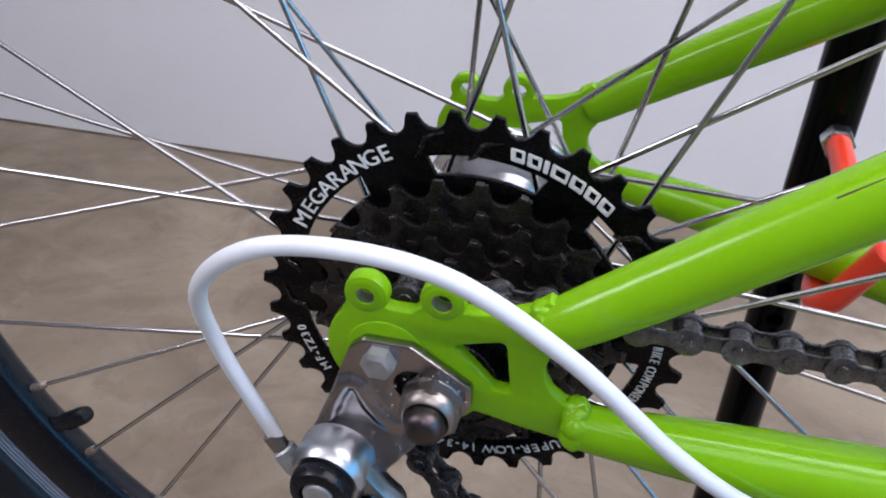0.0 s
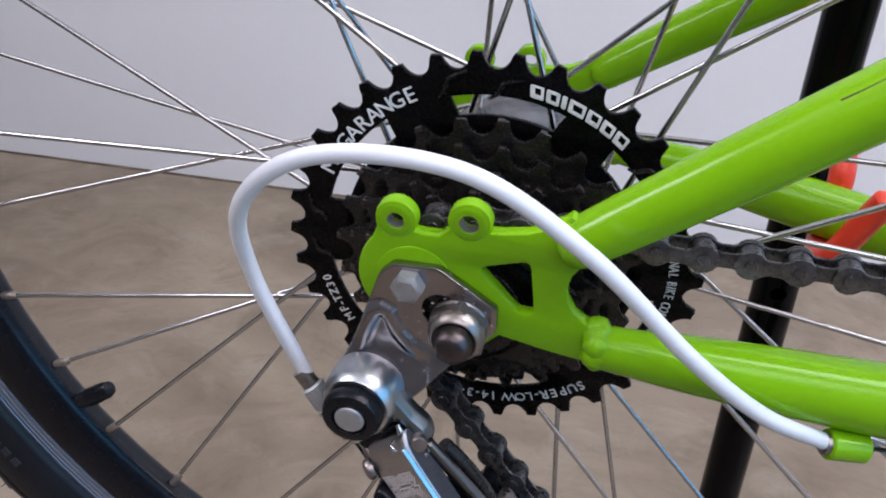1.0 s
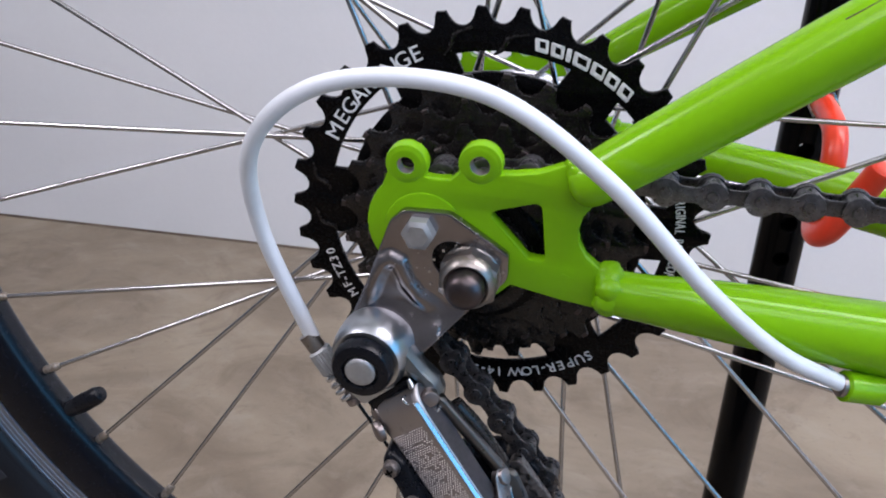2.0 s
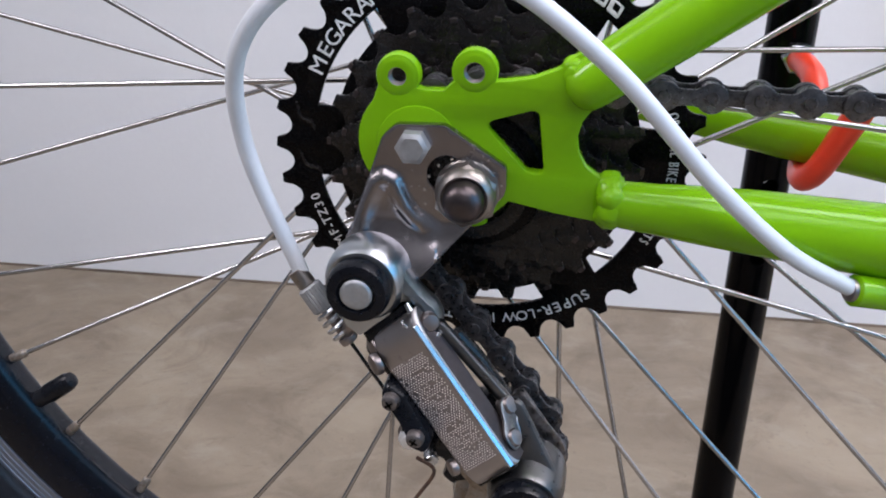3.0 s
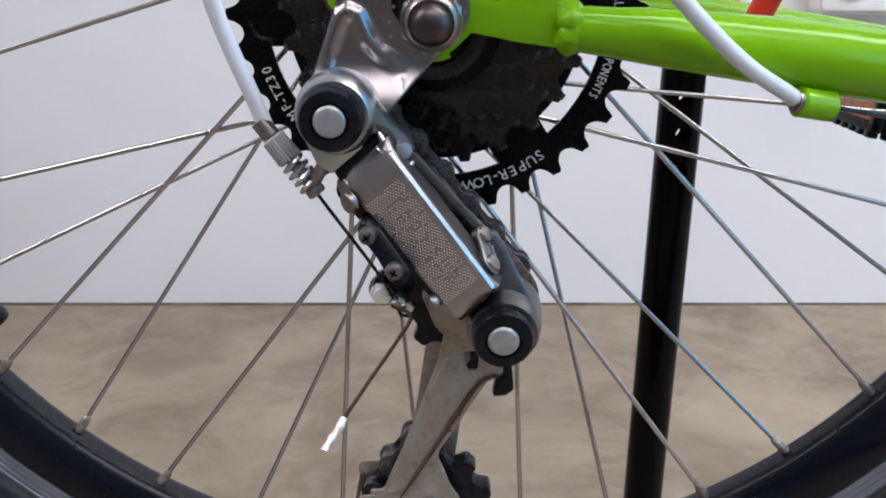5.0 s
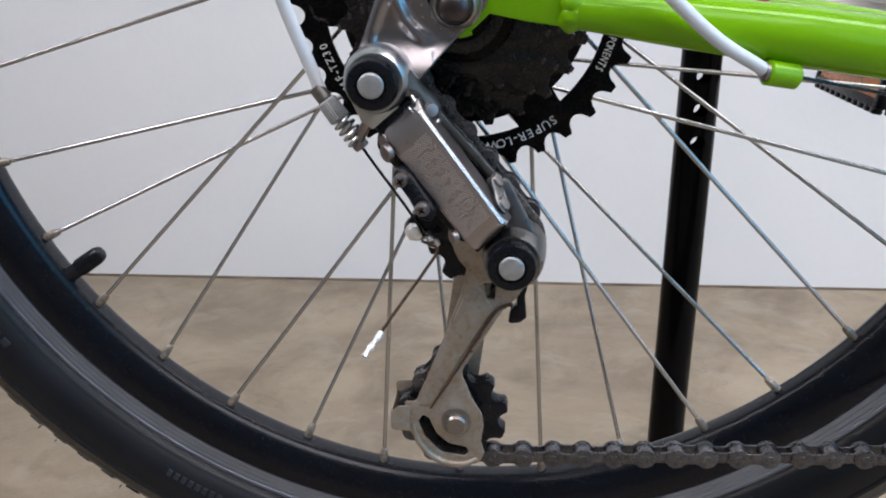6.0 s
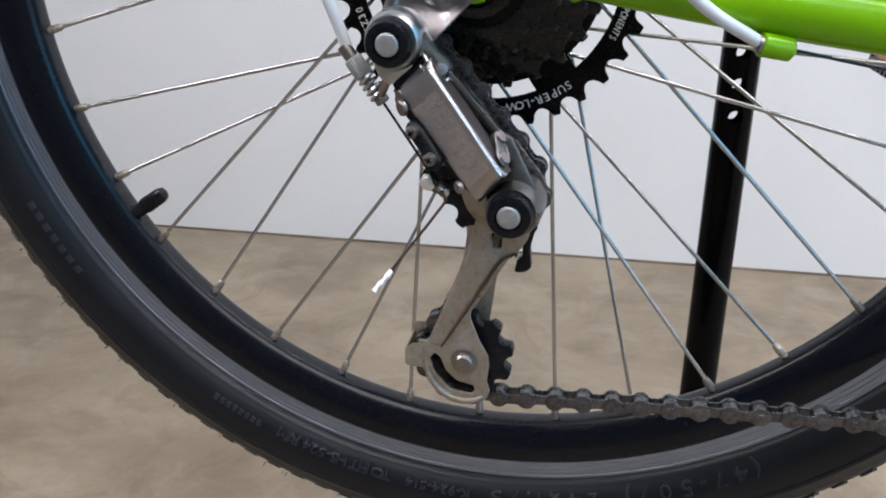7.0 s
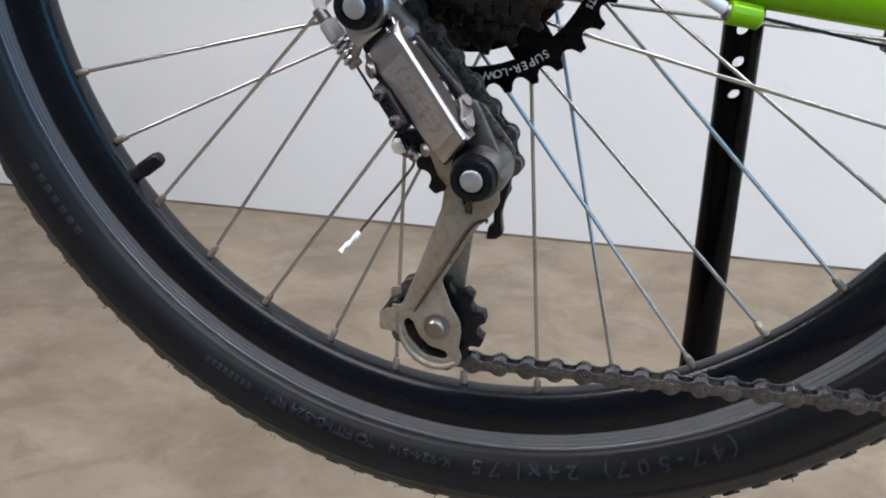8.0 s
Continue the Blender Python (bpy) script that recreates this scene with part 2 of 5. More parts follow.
def rod(a, b, r, r2=None, seg=20, soft=0.0):
    """A round bar from a to b, its ends rounded off by soft."""
    d = (Vector(b) - Vector(a)).length
    r2 = r if r2 is None else r2
    if soft:
        return turned([(0, 0), (r - soft, 0), (r - soft * 0.3, soft * 0.3), (r, soft), (r2, d - soft), (r2 - soft * 0.3, d - soft * 0.3), (r2 - soft, d), (0, d)], a, b, seg)
    return turned([(0, 0), (r, 0), (r2, d), (0, d)], a, b, seg)


def smooth_line(points, steps=8):
    q = [Vector(p) for p in points]
    q = [2 * q[0] - q[1], *q, 2 * q[-1] - q[-2]]
    out = []
    for a, b, c, d in zip(q, q[1:], q[2:], q[3:]):
        for k in range(steps):
            u = k / steps
            out.append(0.5 * (2 * b + (c - a) * u + (2 * a - 5 * b + 4 * c - d) * u * u + (3 * b - a - 3 * c + d) * u ** 3))
    return out + [q[-2]]


def hose(points, radii, seg=16, steps=8, squash=None):
    """A round tube along a smooth line; radii: one, or one for each point."""
    line = smooth_line(points, steps)
    if isinstance(radii, (int, float)):
        radii = [radii] * len(points)
    bm = bmesh.new()
    rings, side = [], None
    for i, p in enumerate(line):
        t = (line[min(i + 1, len(line) - 1)] - line[max(i - 1, 0)]).normalized()
        if side is None:
            side = t.cross(Vector((0, 0, 1)) if abs(t.z) < 0.9 else Vector((1, 0, 0))).normalized()
        side = (side - t * side.dot(t)).normalized()
        up = t.cross(side)
        u = i / (len(line) - 1) * (len(radii) - 1)
        k = min(int(u), len(radii) - 2)
        r = radii[k] + (radii[k + 1] - radii[k]) * (u - k)
        rings.append([bm.verts.new(p + (side * math.cos(2 * math.pi * j / seg) + up * math.sin(2 * math.pi * j / seg)) * r) for j in range(seg)])
    for p, q in zip(rings, rings[1:]):
        for i in range(seg):
            bm.faces.new((p[i], p[(i + 1) % seg], q[(i + 1) % seg], q[i]))
    bm.faces.new(rings[0])
    bm.faces.new(rings[-1])
    return bm


def from_curve(data):
    ob = new("template", data)
    bpy.context.view_layer.update()
    me = bpy.data.meshes.new_from_object(ob.evaluated_get(bpy.context.evaluated_depsgraph_get()))
    bpy.data.objects.remove(ob)
    bpy.data.curves.remove(data)
    me.materials.clear()
    return me


def plate(outlines, y0, y1, soft=0.0004):
    """A flat plate between the depths y0 and y1; the first outline (x, z) is its edge, the others are holes."""
    data = bpy.data.curves.new("plate", "CURVE")
    data.dimensions, data.fill_mode = "2D", "BOTH"
    half = abs(y1 - y0) / 2
    data.extrude, data.bevel_depth, data.bevel_resolution, data.offset = half - soft, soft, 1, -soft
    for pts in outlines:
        s = data.splines.new("POLY")
        s.points.add(len(pts) - 1)
        for p, (x, z) in zip(s.points, pts):
            p.co = (x, z, 0, 1)
        s.use_cyclic_u = True
    me = from_curve(data)
    bm = bmesh.new()
    bm.from_mesh(me)
    bpy.data.meshes.remove(me)
    for v in bm.verts:
        v.co = Vector((v.co.x, (y0 + y1) / 2 - v.co.z, v.co.y))
    return bm


def arc(cx, cz, r, a, b, n=12):
    """Points on a circle from a to b degrees."""
    return [(cx + r * math.cos(radians(a + (b - a) * i / n)), cz + r * math.sin(radians(a + (b - a) * i / n))) for i in range(n + 1)]


def rounded(corners, r, n=5):
    """A polygon whose corners are rounded by r (one, or one a corner)."""
    out, k = [], len(corners)
    for i in range(k):
        p, a, b = (Vector(corners[j % k]) for j in (i, i - 1, i + 1))
        q = r[i] if isinstance(r, (list, tuple)) else r
        u, v = (a - p).normalized(), (b - p).normalized()
        half = u.angle(v) / 2
        cut = min(q / math.tan(half), 0.45 * (a - p).length, 0.45 * (b - p).length)
        s, e = p + u * cut, p + v * cut
        for j in range(n + 1):
            w = j / n
            out.append(tuple(s * (1 - w) ** 2 + p * 2 * w * (1 - w) + e * w * w))
    return out


def hexagon(a, b, r, soft=0.0005, hole=0.0):
    """A hexagonal nut or bolt head, r to its corners."""
    d = (Vector(b) - Vector(a)).length
    prof = [(0, 0), (r, 0), (r, d - soft), (r - soft * 1.6, d), (hole, d)]
    prof += [(hole, d - 0.002), (0, d - 0.002)] if hole else []
    return turned(prof, a, b, 6)


def ring(r_in, r_out, y0, y1, seg=64, soft=0.0004):
    return plate([arc(0, ZC, r_out, 0, 360, seg)[:-1], arc(0, ZC, r_in, 0, 360, seg)[:-1]], y0, y1, soft)


def wheel_turned(profile, seg=144):
    """A closed ring about the wheel's axle from a profile of (radius, y)."""
    bm = bmesh.new()
    loops = [[bm.verts.new((r * math.cos(2 * math.pi * i / seg), y, ZC + r * math.sin(2 * math.pi * i / seg))) for r, y in profile] for i in range(seg)]
    n = len(profile)
    for i in range(seg):
        p, q = loops[i], loops[(i + 1) % seg]
        for j in range(n):
            bm.faces.new((p[j], p[(j + 1) % n], q[(j + 1) % n], q[j]))
    return bm


def glyph(ch, size, thick, shear=0.0):
    data = bpy.data.curves.new("glyph", "FONT")
    data.body, data.size, data.extrude, data.align_x, data.shear, data.resolution_u = ch, size, thick, "CENTER", shear, 3
    return from_curve(data)


def arc_word(word, start, end, r, size, y, thick=0.0002, narrow=1.0):
    """Letters on a circle about the axle, read clockwise, tops outwards, on a face that looks towards -y."""
    widths = [{" ": 0.4, "I": 0.32, "1": 0.5, "-": 0.42, ".": 0.3, "M": 0.95, "W": 1.0, "(": 0.4, ")": 0.4}.get(c, 0.72) for c in word]
    total, run, out = sum(widths), 0.0, bmesh.new()
    for c, w in zip(word, widths):
        a = radians(start + (end - start) * (run + w / 2) / total)
        run += w
        if c == " ":
            continue
        me = glyph(c, size, thick)
        for v in me.vertices:
            rr, along = r + v.co.y, v.co.x * narrow
            t = a - along / r
            v.co = Vector((rr * math.cos(t), y - v.co.z, ZC + rr * math.sin(t)))
        out.from_mesh(me)
        bpy.data.meshes.remove(me)
    return out


def arc_bars(start, end, r0, r1, y0, y1, count, gap=0.3, lean=0.0):
    """Plain bars in a row on a circle about the axle."""
    bms = []
    step = (end - start) / count
    for i in range(count):
        a, b = start + step * i, start + step * (i + 1 - gap)
        pts = [(r0, a), (r0, b), (r1, b + lean), (r1, a + lean)]
        bms.append(plate([[(r * math.cos(radians(t)), ZC + r * math.sin(radians(t))) for r, t in pts]], y0, y1, 0.00005))
    return merge(*bms)


def moved(bm, *ms):
    for m in ms:
        bm.transform(m)
    return bm


# ---- the room ----
ZC = 0.527            # height of the wheel's axle
FRAME_MID = 0.033     # the frame's middle plane
MID = 0.0356          # the wheel's middle plane
WHEEL = Matrix.Translation((-0.0024, 0.0285, 0.5262)) @ Matrix.Rotation(-0.0209, 4, "Z") @ Matrix.Rotation(-0.0113, 4, "X") @ Matrix.Scale(0.9985, 4) @ Matrix.Translation((0, -MID, -ZC))
WALL_Y = 0.932


def slab(name, lo, hi, mat, label, category, bevel=0.0):
    ob = part(name, box(lo, hi, bevel), mat)
    return tagged(ob, label, category, kind="structure")


slab("floor", (-1.55, -3.6, -0.12), (3.2, WALL_Y + 0.10, 0.0), CONCRETE, "worn brown-grey cement floor with pale clouds and stains", "floor")
north = box((-1.55, WALL_Y, -0.12), (3.35, WALL_Y + 0.22, 2.6))
for v in north.verts:
    v.co.y += 0.026 * v.co.x if v.co.y < WALL_Y + 0.1 else 0.0
tagged(part("wall_north", north, PLASTER), "plain white painted plaster wall", "wall", kind="structure")
# Unseen wall, added close on the left to darken that side.
west = merge(box((-1.55, -3.6, -0.12), (-1.40, -0.67, 2.6)), box((-1.55, -0.19, -0.12), (-1.40, WALL_Y - 0.04, 2.6)),
             box((-1.55, -0.67, -0.12), (-1.40, -0.19, 1.35)), box((-1.55, -0.67, 2.51), (-1.40, -0.19, 2.6)))
tagged(part("wall_west", west, GREY_WALL), "unseen dark grey wall added to darken the left, with a tall slot window", "wall", kind="structure")
joint = hose([(x, WALL_Y - 0.001 + 0.026 * x, 0.001) for x in (-1.39, -0.5, 0.5, 1.6, 3.19)], 0.0022, 8, 6)
tagged(part("trim", joint, JOINT), "thin dirty brown joint between wall and floor", "trim", kind="structure")
# Unseen wall, its colour dark so that black parts mirror little light.
slab("wall_south", (-1.55, -3.75, -0.12), (3.35, -3.6, 2.6), GREY_WALL, "unseen wall behind the view, dark grey to stand for unlit surroundings", "wall")
east = merge(box((3.2, -3.6, -0.12), (3.35, -3.55, 2.6)), box((3.2, 0.85, -0.12), (3.35, WALL_Y + 0.10, 2.6)),
             box((3.2, -3.55, 2.575), (3.35, 0.85, 2.6)), box((3.2, -3.55, -0.12), (3.35, 0.85, 0.82)))
tagged(part("wall_east", east, PLASTER), "white plaster wall with a wide open window", "wall", kind="structure")
# Wells in the unseen ceiling: one for the skylight, one for the added fill.
WELLS = [(0.42, -0.38, 3.08, 0.58), (-0.58, -2.28, 1.88, -0.92)]
xs = sorted({-1.55, 3.35} | {w[i] for w in WELLS for i in (0, 2)})
ys = sorted({-3.75, WALL_Y + 0.20} | {w[i] for w in WELLS for i in (1, 3)})
roof = merge(*(box((x0, y0, 2.6), (x1, y1, 2.7)) for x0, x1 in zip(xs, xs[1:]) for y0, y1 in zip(ys, ys[1:])
               if not any(w[0] <= x0 < w[2] and w[1] <= y0 < w[3] for w in WELLS)))
tagged(part("ceiling", roof, CEILING), "unseen white ceiling with wells cut for the skylight and the added fill lamp", "ceiling", kind="structure")

# ---- white socket box on the wall ----
sock = thing("wall_socket", (0.54, WALL_Y, 0.425), "white plastic surface-mounted socket box on the wall", "socket")
part("back_box", plate([rounded([(0.467, 0.427), (0.617, 0.427), (0.617, 0.507), (0.467, 0.507)], 0.012)], WALL_Y, WALL_Y - 0.03, 0.003), SOCKET, sock)
part("face_plate", plate([rounded([(0.472, 0.432), (0.612, 0.432), (0.612, 0.502), (0.472, 0.502)], 0.009)], WALL_Y - 0.030, WALL_Y - 0.036, 0.002), SOCKET, sock)
for cx in (0.507, 0.577):
    well = part("socket_insert", plate([arc(cx, 0.467, 0.021, 0, 360, 32)[:-1]], WALL_Y - 0.036, WALL_Y - 0.039, 0.001), SOCKET, sock)
    for dx in (-0.0095, 0.0095):
        part("contact_hole", plate([arc(cx + dx, 0.467, 0.0025, 0, 360, 12)[:-1]], WALL_Y - 0.039, WALL_Y - 0.0394, 0.0001), PLASTIC, well)

# ---- bicycle stand ----
PX, PY, PR = 0.1258, 0.1685, 0.0116
stand = thing("bike_stand", (PX, PY, 0), "black steel bicycle stand with an orange coated hook, on the floor", "bike stand")


def post_mesh():
    me = finish(merge(turned([(PR - 0.0015, 0), (PR, 0), (PR, 0.92), (PR - 0.0015, 0.92)], (PX, PY, 0.02), (PX, PY, 1.0), 40)))
    ob = new("template", me)
    cutters = []
    for z in (0.4284, 0.4478, 0.4672, 0.4866, 0.5060):
        c = new("template", finish(rod((PX + 0.0012, PY - 0.0345, z + 0.0023), (PX - 0.0016, PY + 0.035, z - 0.0047), 0.0041, seg=20)))
        mod = ob.modifiers.new("hole", "BOOLEAN")
        mod.object, mod.operation, mod.solver = c, "DIFFERENCE", "EXACT"
        cutters.append(c)
    bpy.context.view_layer.update()
    out = bpy.data.meshes.new_from_object(ob.evaluated_get(bpy.context.evaluated_depsgraph_get()))
    for o in (ob, *cutters):
        bpy.data.objects.remove(o)
    out.materials.clear()
    bm = bmesh.new()
    bm.from_mesh(out)
    for f in bm.faces:
        c = f.calc_center_median()
        f.material_index = int(0.03 < c.z < 0.93 and math.hypot(c.x - PX, c.y - PY) < PR - 0.0004)
    return bm


post = part("post", post_mesh(), BLACK, stand)
post.data.materials.append(BORE)
part("top_cap", rod((PX, PY, 0.94), (PX, PY, 0.955), PR + 0.001, soft=0.003), PLASTIC, stand)
for a in (20, 140, 260):
    d = Vector((math.cos(radians(a)), math.sin(radians(a)), 0))
    foot = part("leg", rod(Vector((PX, PY, 0.035)), Vector((PX, PY, 0.012)) + d * 0.24, 0.010, seg=16, soft=0.002), BLACK, stand)
    part("rubber_foot", rod(Vector((PX, PY, 0.0)) + d * 0.235, Vector((PX, PY, 0.024)) + d * 0.235, 0.014, seg=20, soft=0.003), PLASTIC, foot)
hook = part("hook", hose([(0.1272, 0.150, 0.5320), (0.1274, 0.132, 0.5320), (0.1276, 0.117, 0.5300), (0.1276, 0.1085, 0.5215), (0.1270, 0.1065, 0.5105),
                          (0.1252, 0.1030, 0.5015), (0.1225, 0.0920, 0.4965), (0.1218, 0.0800, 0.4985), (0.1245, 0.0720, 0.5060), (0.1295, 0.0672, 0.5210), (0.1340, 0.0630, 0.5345)],
                         0.0052, seg=20), ORANGE, stand, "orange-red vinyl-coated hook")
part("hook_tip", turned([(0.0052, 0), (0.0050, 0.0012), (0.0040, 0.0022), (0.0020, 0.0026), (0, 0.0026)], (0.1340, 0.0630, 0.5343), (0.1375, 0.060, 0.5449), 20), ORANGE, hook)
part("nut", hexagon((0.1272, 0.1545, 0.5320), (0.1272, 0.1475, 0.5320), 0.0072, 0.0006), CHROME, stand, "zinc-plated hexagon nut")

# ---- the bicycle ----
bike = thing("bicycle", (0, MID, ZC - 0.306), "lime-green bicycle with its rear wheel raised, hung on the stand's hook", "bicycle")
OUT, INN = -0.0412, -0.0360      # faces of the near dropout


def mirrored(bm):
    """The same part on the other side of the wheel."""
    for v in bm.verts:
        v.co = Vector((v.co.x - 0.0047, 2 * FRAME_MID - v.co.y, v.co.z - 0.0046))
    bmesh.ops.reverse_faces(bm, faces=bm.faces)
    return bm


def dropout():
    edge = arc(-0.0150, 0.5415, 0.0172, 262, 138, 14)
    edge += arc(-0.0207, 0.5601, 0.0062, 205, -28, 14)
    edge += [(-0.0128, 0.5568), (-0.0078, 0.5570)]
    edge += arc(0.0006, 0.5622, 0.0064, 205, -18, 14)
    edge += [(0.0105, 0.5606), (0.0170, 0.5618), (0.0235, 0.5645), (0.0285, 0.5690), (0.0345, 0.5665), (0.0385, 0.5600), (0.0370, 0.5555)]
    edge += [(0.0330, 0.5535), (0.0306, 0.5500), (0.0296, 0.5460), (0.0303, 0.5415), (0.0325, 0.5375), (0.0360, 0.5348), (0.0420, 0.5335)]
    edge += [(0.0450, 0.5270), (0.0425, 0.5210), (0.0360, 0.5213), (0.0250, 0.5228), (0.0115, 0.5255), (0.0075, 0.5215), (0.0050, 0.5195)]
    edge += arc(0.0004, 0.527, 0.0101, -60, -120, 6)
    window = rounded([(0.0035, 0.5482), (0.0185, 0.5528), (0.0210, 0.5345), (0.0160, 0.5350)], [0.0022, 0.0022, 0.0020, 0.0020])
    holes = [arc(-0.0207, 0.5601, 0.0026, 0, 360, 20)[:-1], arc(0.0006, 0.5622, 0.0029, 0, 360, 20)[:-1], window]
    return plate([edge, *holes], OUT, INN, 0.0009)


def dropout_bosses(y):
    bosses = []
    for cx, cz, r, h in ((-0.0207, 0.5601, 0.0063, 0.0026), (0.0006, 0.5622, 0.0064, 0.0029)):
        prof = [(h, y - 0.0003), (r - 0.0022, y - 0.0003), (r - 0.0010, y), (r - 0.0003, y + 0.0006), (r, y + 0.0016), (r, y + 0.0044), (r - 0.0006, y + 0.0050), (h, y + 0.0050)]
        bosses.append(moved(wheel_turned(prof, 32), Matrix.Translation((cx, 0, cz - ZC))))
    return bosses


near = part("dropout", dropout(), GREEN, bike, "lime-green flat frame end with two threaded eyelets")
for b in dropout_bosses(OUT):
    part("eyelet", b, GREEN, near)
part("raised_pad", plate([arc(-0.0150, 0.5405, 0.0118, 0, 360, 40)[:-1]], OUT - 0.0005, OUT + 0.001, 0.0005), GREEN, near)
for cx, cz, h in ((-0.0207, 0.5601, 0.0026), (0.0006, 0.5622, 0.0029)):
    for k in range(5):
        y = OUT + 0.0003 + 0.0008 * k
        crest = [(h + 0.0002, y), (h - 0.00035, y + 0.0003), (h + 0.0002, y + 0.0006)]
        part("thread", moved(wheel_turned(crest, 24), Matrix.Translation((cx, 0, cz - ZC))), DULL, near, "bare metal thread")
for dx, dz in ((0.0265, 0.5312), (0.0290, 0.5303), (0.0278, 0.5309)):
    part("paint_speck", rod((dx, OUT - 0.0002, dz), (dx, OUT + 0.0005, dz), 0.00035, seg=8), GREEN, near)
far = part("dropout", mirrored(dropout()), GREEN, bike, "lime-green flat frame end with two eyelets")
for b in dropout_bosses(OUT):
    part("eyelet", mirrored(b), GREEN, far)

SEAT_LINE = [(0.0268, -0.0395, 0.5568), (0.0282, -0.0395, 0.5578), (0.0310, -0.0393, 0.5600), (0.0420, -0.0385, 0.5680), (0.0680, -0.0350, 0.5860), (0.1000, -0.0300, 0.6080), (0.1600, -0.0210, 0.6500), (0.2600, -0.0060, 0.7200)]
SEAT_R = [0.0030, 0.0058, 0.0072, 0.0080, 0.0088, 0.0093, 0.0095, 0.0095]
CHAIN_LINE = [(0.0385, -0.0400, 0.5272), (0.0520, -0.0392, 0.5258), (0.0750, -0.0365, 0.5232), (0.1200, -0.0300, 0.5172), (0.1600, -0.0240, 0.5115), (0.2600, -0.0080, 0.4975), (0.4000, 0.0080, 0.4850)]
CHAIN_R = [0.0064, 0.0072, 0.0090, 0.0110, 0.0112, 0.0110, 0.0105]


def weld(path, r, seed):
    """A lumpy run of weld: overlapping uneven beads along a line."""
    line, rnd, lumps = smooth_line(path, 4), random.Random(seed), []
    for p in line:
        bm = bmesh.new()
        bmesh.ops.create_icosphere(bm, subdivisions=3, radius=1)
        k0 = r * rnd.uniform(0.88, 1.04)
        off = Vector([rnd.uniform(-0.14, 0.14) * r for _ in range(3)])
        for v in bm.verts:
            k = k0 * (1 + 0.16 * noise.noise(v.co * 2.3 + Vector((seed, p.x * 900, p.z * 900))))
            v.co = p + off + v.co * k
        lumps.append(bm)
    return merge(*lumps)


for flip in (False, True):
    side = mirrored if flip else (lambda bm: bm)
    ss = part("seat_stay", side(hose(SEAT_LINE, SEAT_R, 28, 6)), GREEN, bike, "lime-green painted round tube")
    cs = part("chain_stay", side(hose(CHAIN_LINE, CHAIN_R, 28, 6)), GREEN, bike, "lime-green painted tapering tube")
    part("weld_bead", side(weld([(0.0392, -0.0390, 0.5318), (0.0400, -0.0418, 0.5304), (0.0405, -0.0428, 0.5276), (0.0402, -0.0420, 0.5248), (0.0398, -0.0395, 0.5232)], 0.0040, 5)), GREEN, cs)
    part("weld_bead", side(weld([(0.0275, -0.0390, 0.5640), (0.0284, -0.0402, 0.5628), (0.0302, -0.0410, 0.5604), (0.0316, -0.0408, 0.5582), (0.0322, -0.0392, 0.5568)], 0.0038, 9)), GREEN, ss)
    if not flip:
        near_cs, near_ss = cs, ss
# paint scratch on the near seat stay
part("scratch", hose([(0.0879, -0.0366, 0.6086), (0.0930, -0.0359, 0.6120), (0.0979, -0.0352, 0.6154)], 0.00028, 6, 4), RUST, near_ss)
for x, z in ((0.1135, 0.5245), (0.0560, 0.5230), (0.1290, 0.5232), (0.0890, 0.5272)):
    part("paint_chip", rod((x, -0.0425 + 0.08 * (x - 0.04), z), (x, -0.0345 + 0.08 * (x - 0.04), z), 0.0004, seg=8), PLASTIC, near_cs)
part("seat_tube", rod((0.335, MID, 0.49), (0.235, MID, 0.84), 0.0145, seg=28), GREEN, bike)
part("seat_stay_bridge", rod((0.25, -0.006, 0.713), (0.25, 2 * MID + 0.006, 0.713), 0.007), GREEN, bike)
part("bottom_bracket", rod((0.40, MID - 0.036, 0.485), (0.40, MID + 0.036, 0.485), 0.020, seg=32, soft=0.001), GREEN, bike)

# ---- rear wheel ----
RIM_SIDE = [(0.2384, 0.0016), (0.2386, 0.0032), (0.2391, 0.0047), (0.2401, 0.0061), (0.2416, 0.0075), (0.2438, 0.0088), (0.2470, 0.0101), (0.2520, 0.0115), (0.2580, 0.0123), (0.2588, 0.0121), (0.2592, 0.0112), (0.2690, 0.0112)]
RIM = [(r, -y) for r, y in RIM_SIDE] + [(r, y) for r, y in reversed(RIM_SIDE)]
rim = part("rim", wheel_turned([(r, MID + y) for r, y in RIM], 180), RIM_BLACK, bike, "black anodised rim with bare grooved brake tracks", WHEEL)
for sgn in (-1, 1):
    prof = [(r, MID + sgn * y) for r, y in ((0.2593, 0.0119), (0.2595, 0.0125), (0.2618, 0.0126), (0.2620, 0.0122), (0.2623, 0.0122), (0.2625, 0.0126), (0.2644, 0.0127), (0.2646, 0.0123), (0.2649, 0.0123), (0.2651, 0.0127),
                                            (0.2668, 0.0127), (0.2670, 0.0124), (0.2673, 0.0124), (0.2675, 0.0127), (0.2696, 0.0128), (0.2700, 0.0124), (0.2701, 0.0118), (0.2685, 0.0100), (0.2593, 0.0100))]
    part("brake_track", wheel_turned(prof, 180), TRACK, rim, "bare grey grooved metal band")

TYRE_HALF = [(0.2680, 0.0095), (0.2692, 0.0135), (0.2705, 0.0158), (0.2718, 0.0166), (0.2725, 0.0172), (0.2765, 0.0205), (0.2815, 0.0225), (0.2868, 0.0230), (0.2912, 0.0224),
             (0.2922, 0.0230), (0.2938, 0.0228), (0.2948, 0.0214), (0.3000, 0.0195), (0.3040, 0.0168), (0.3072, 0.0120), (0.3088, 0.0060)]
tyre_prof = [(r, MID - y) for r, y in TYRE_HALF] + [(0.3093, MID)] + [(r, MID + y) for r, y in reversed(TYRE_HALF)]
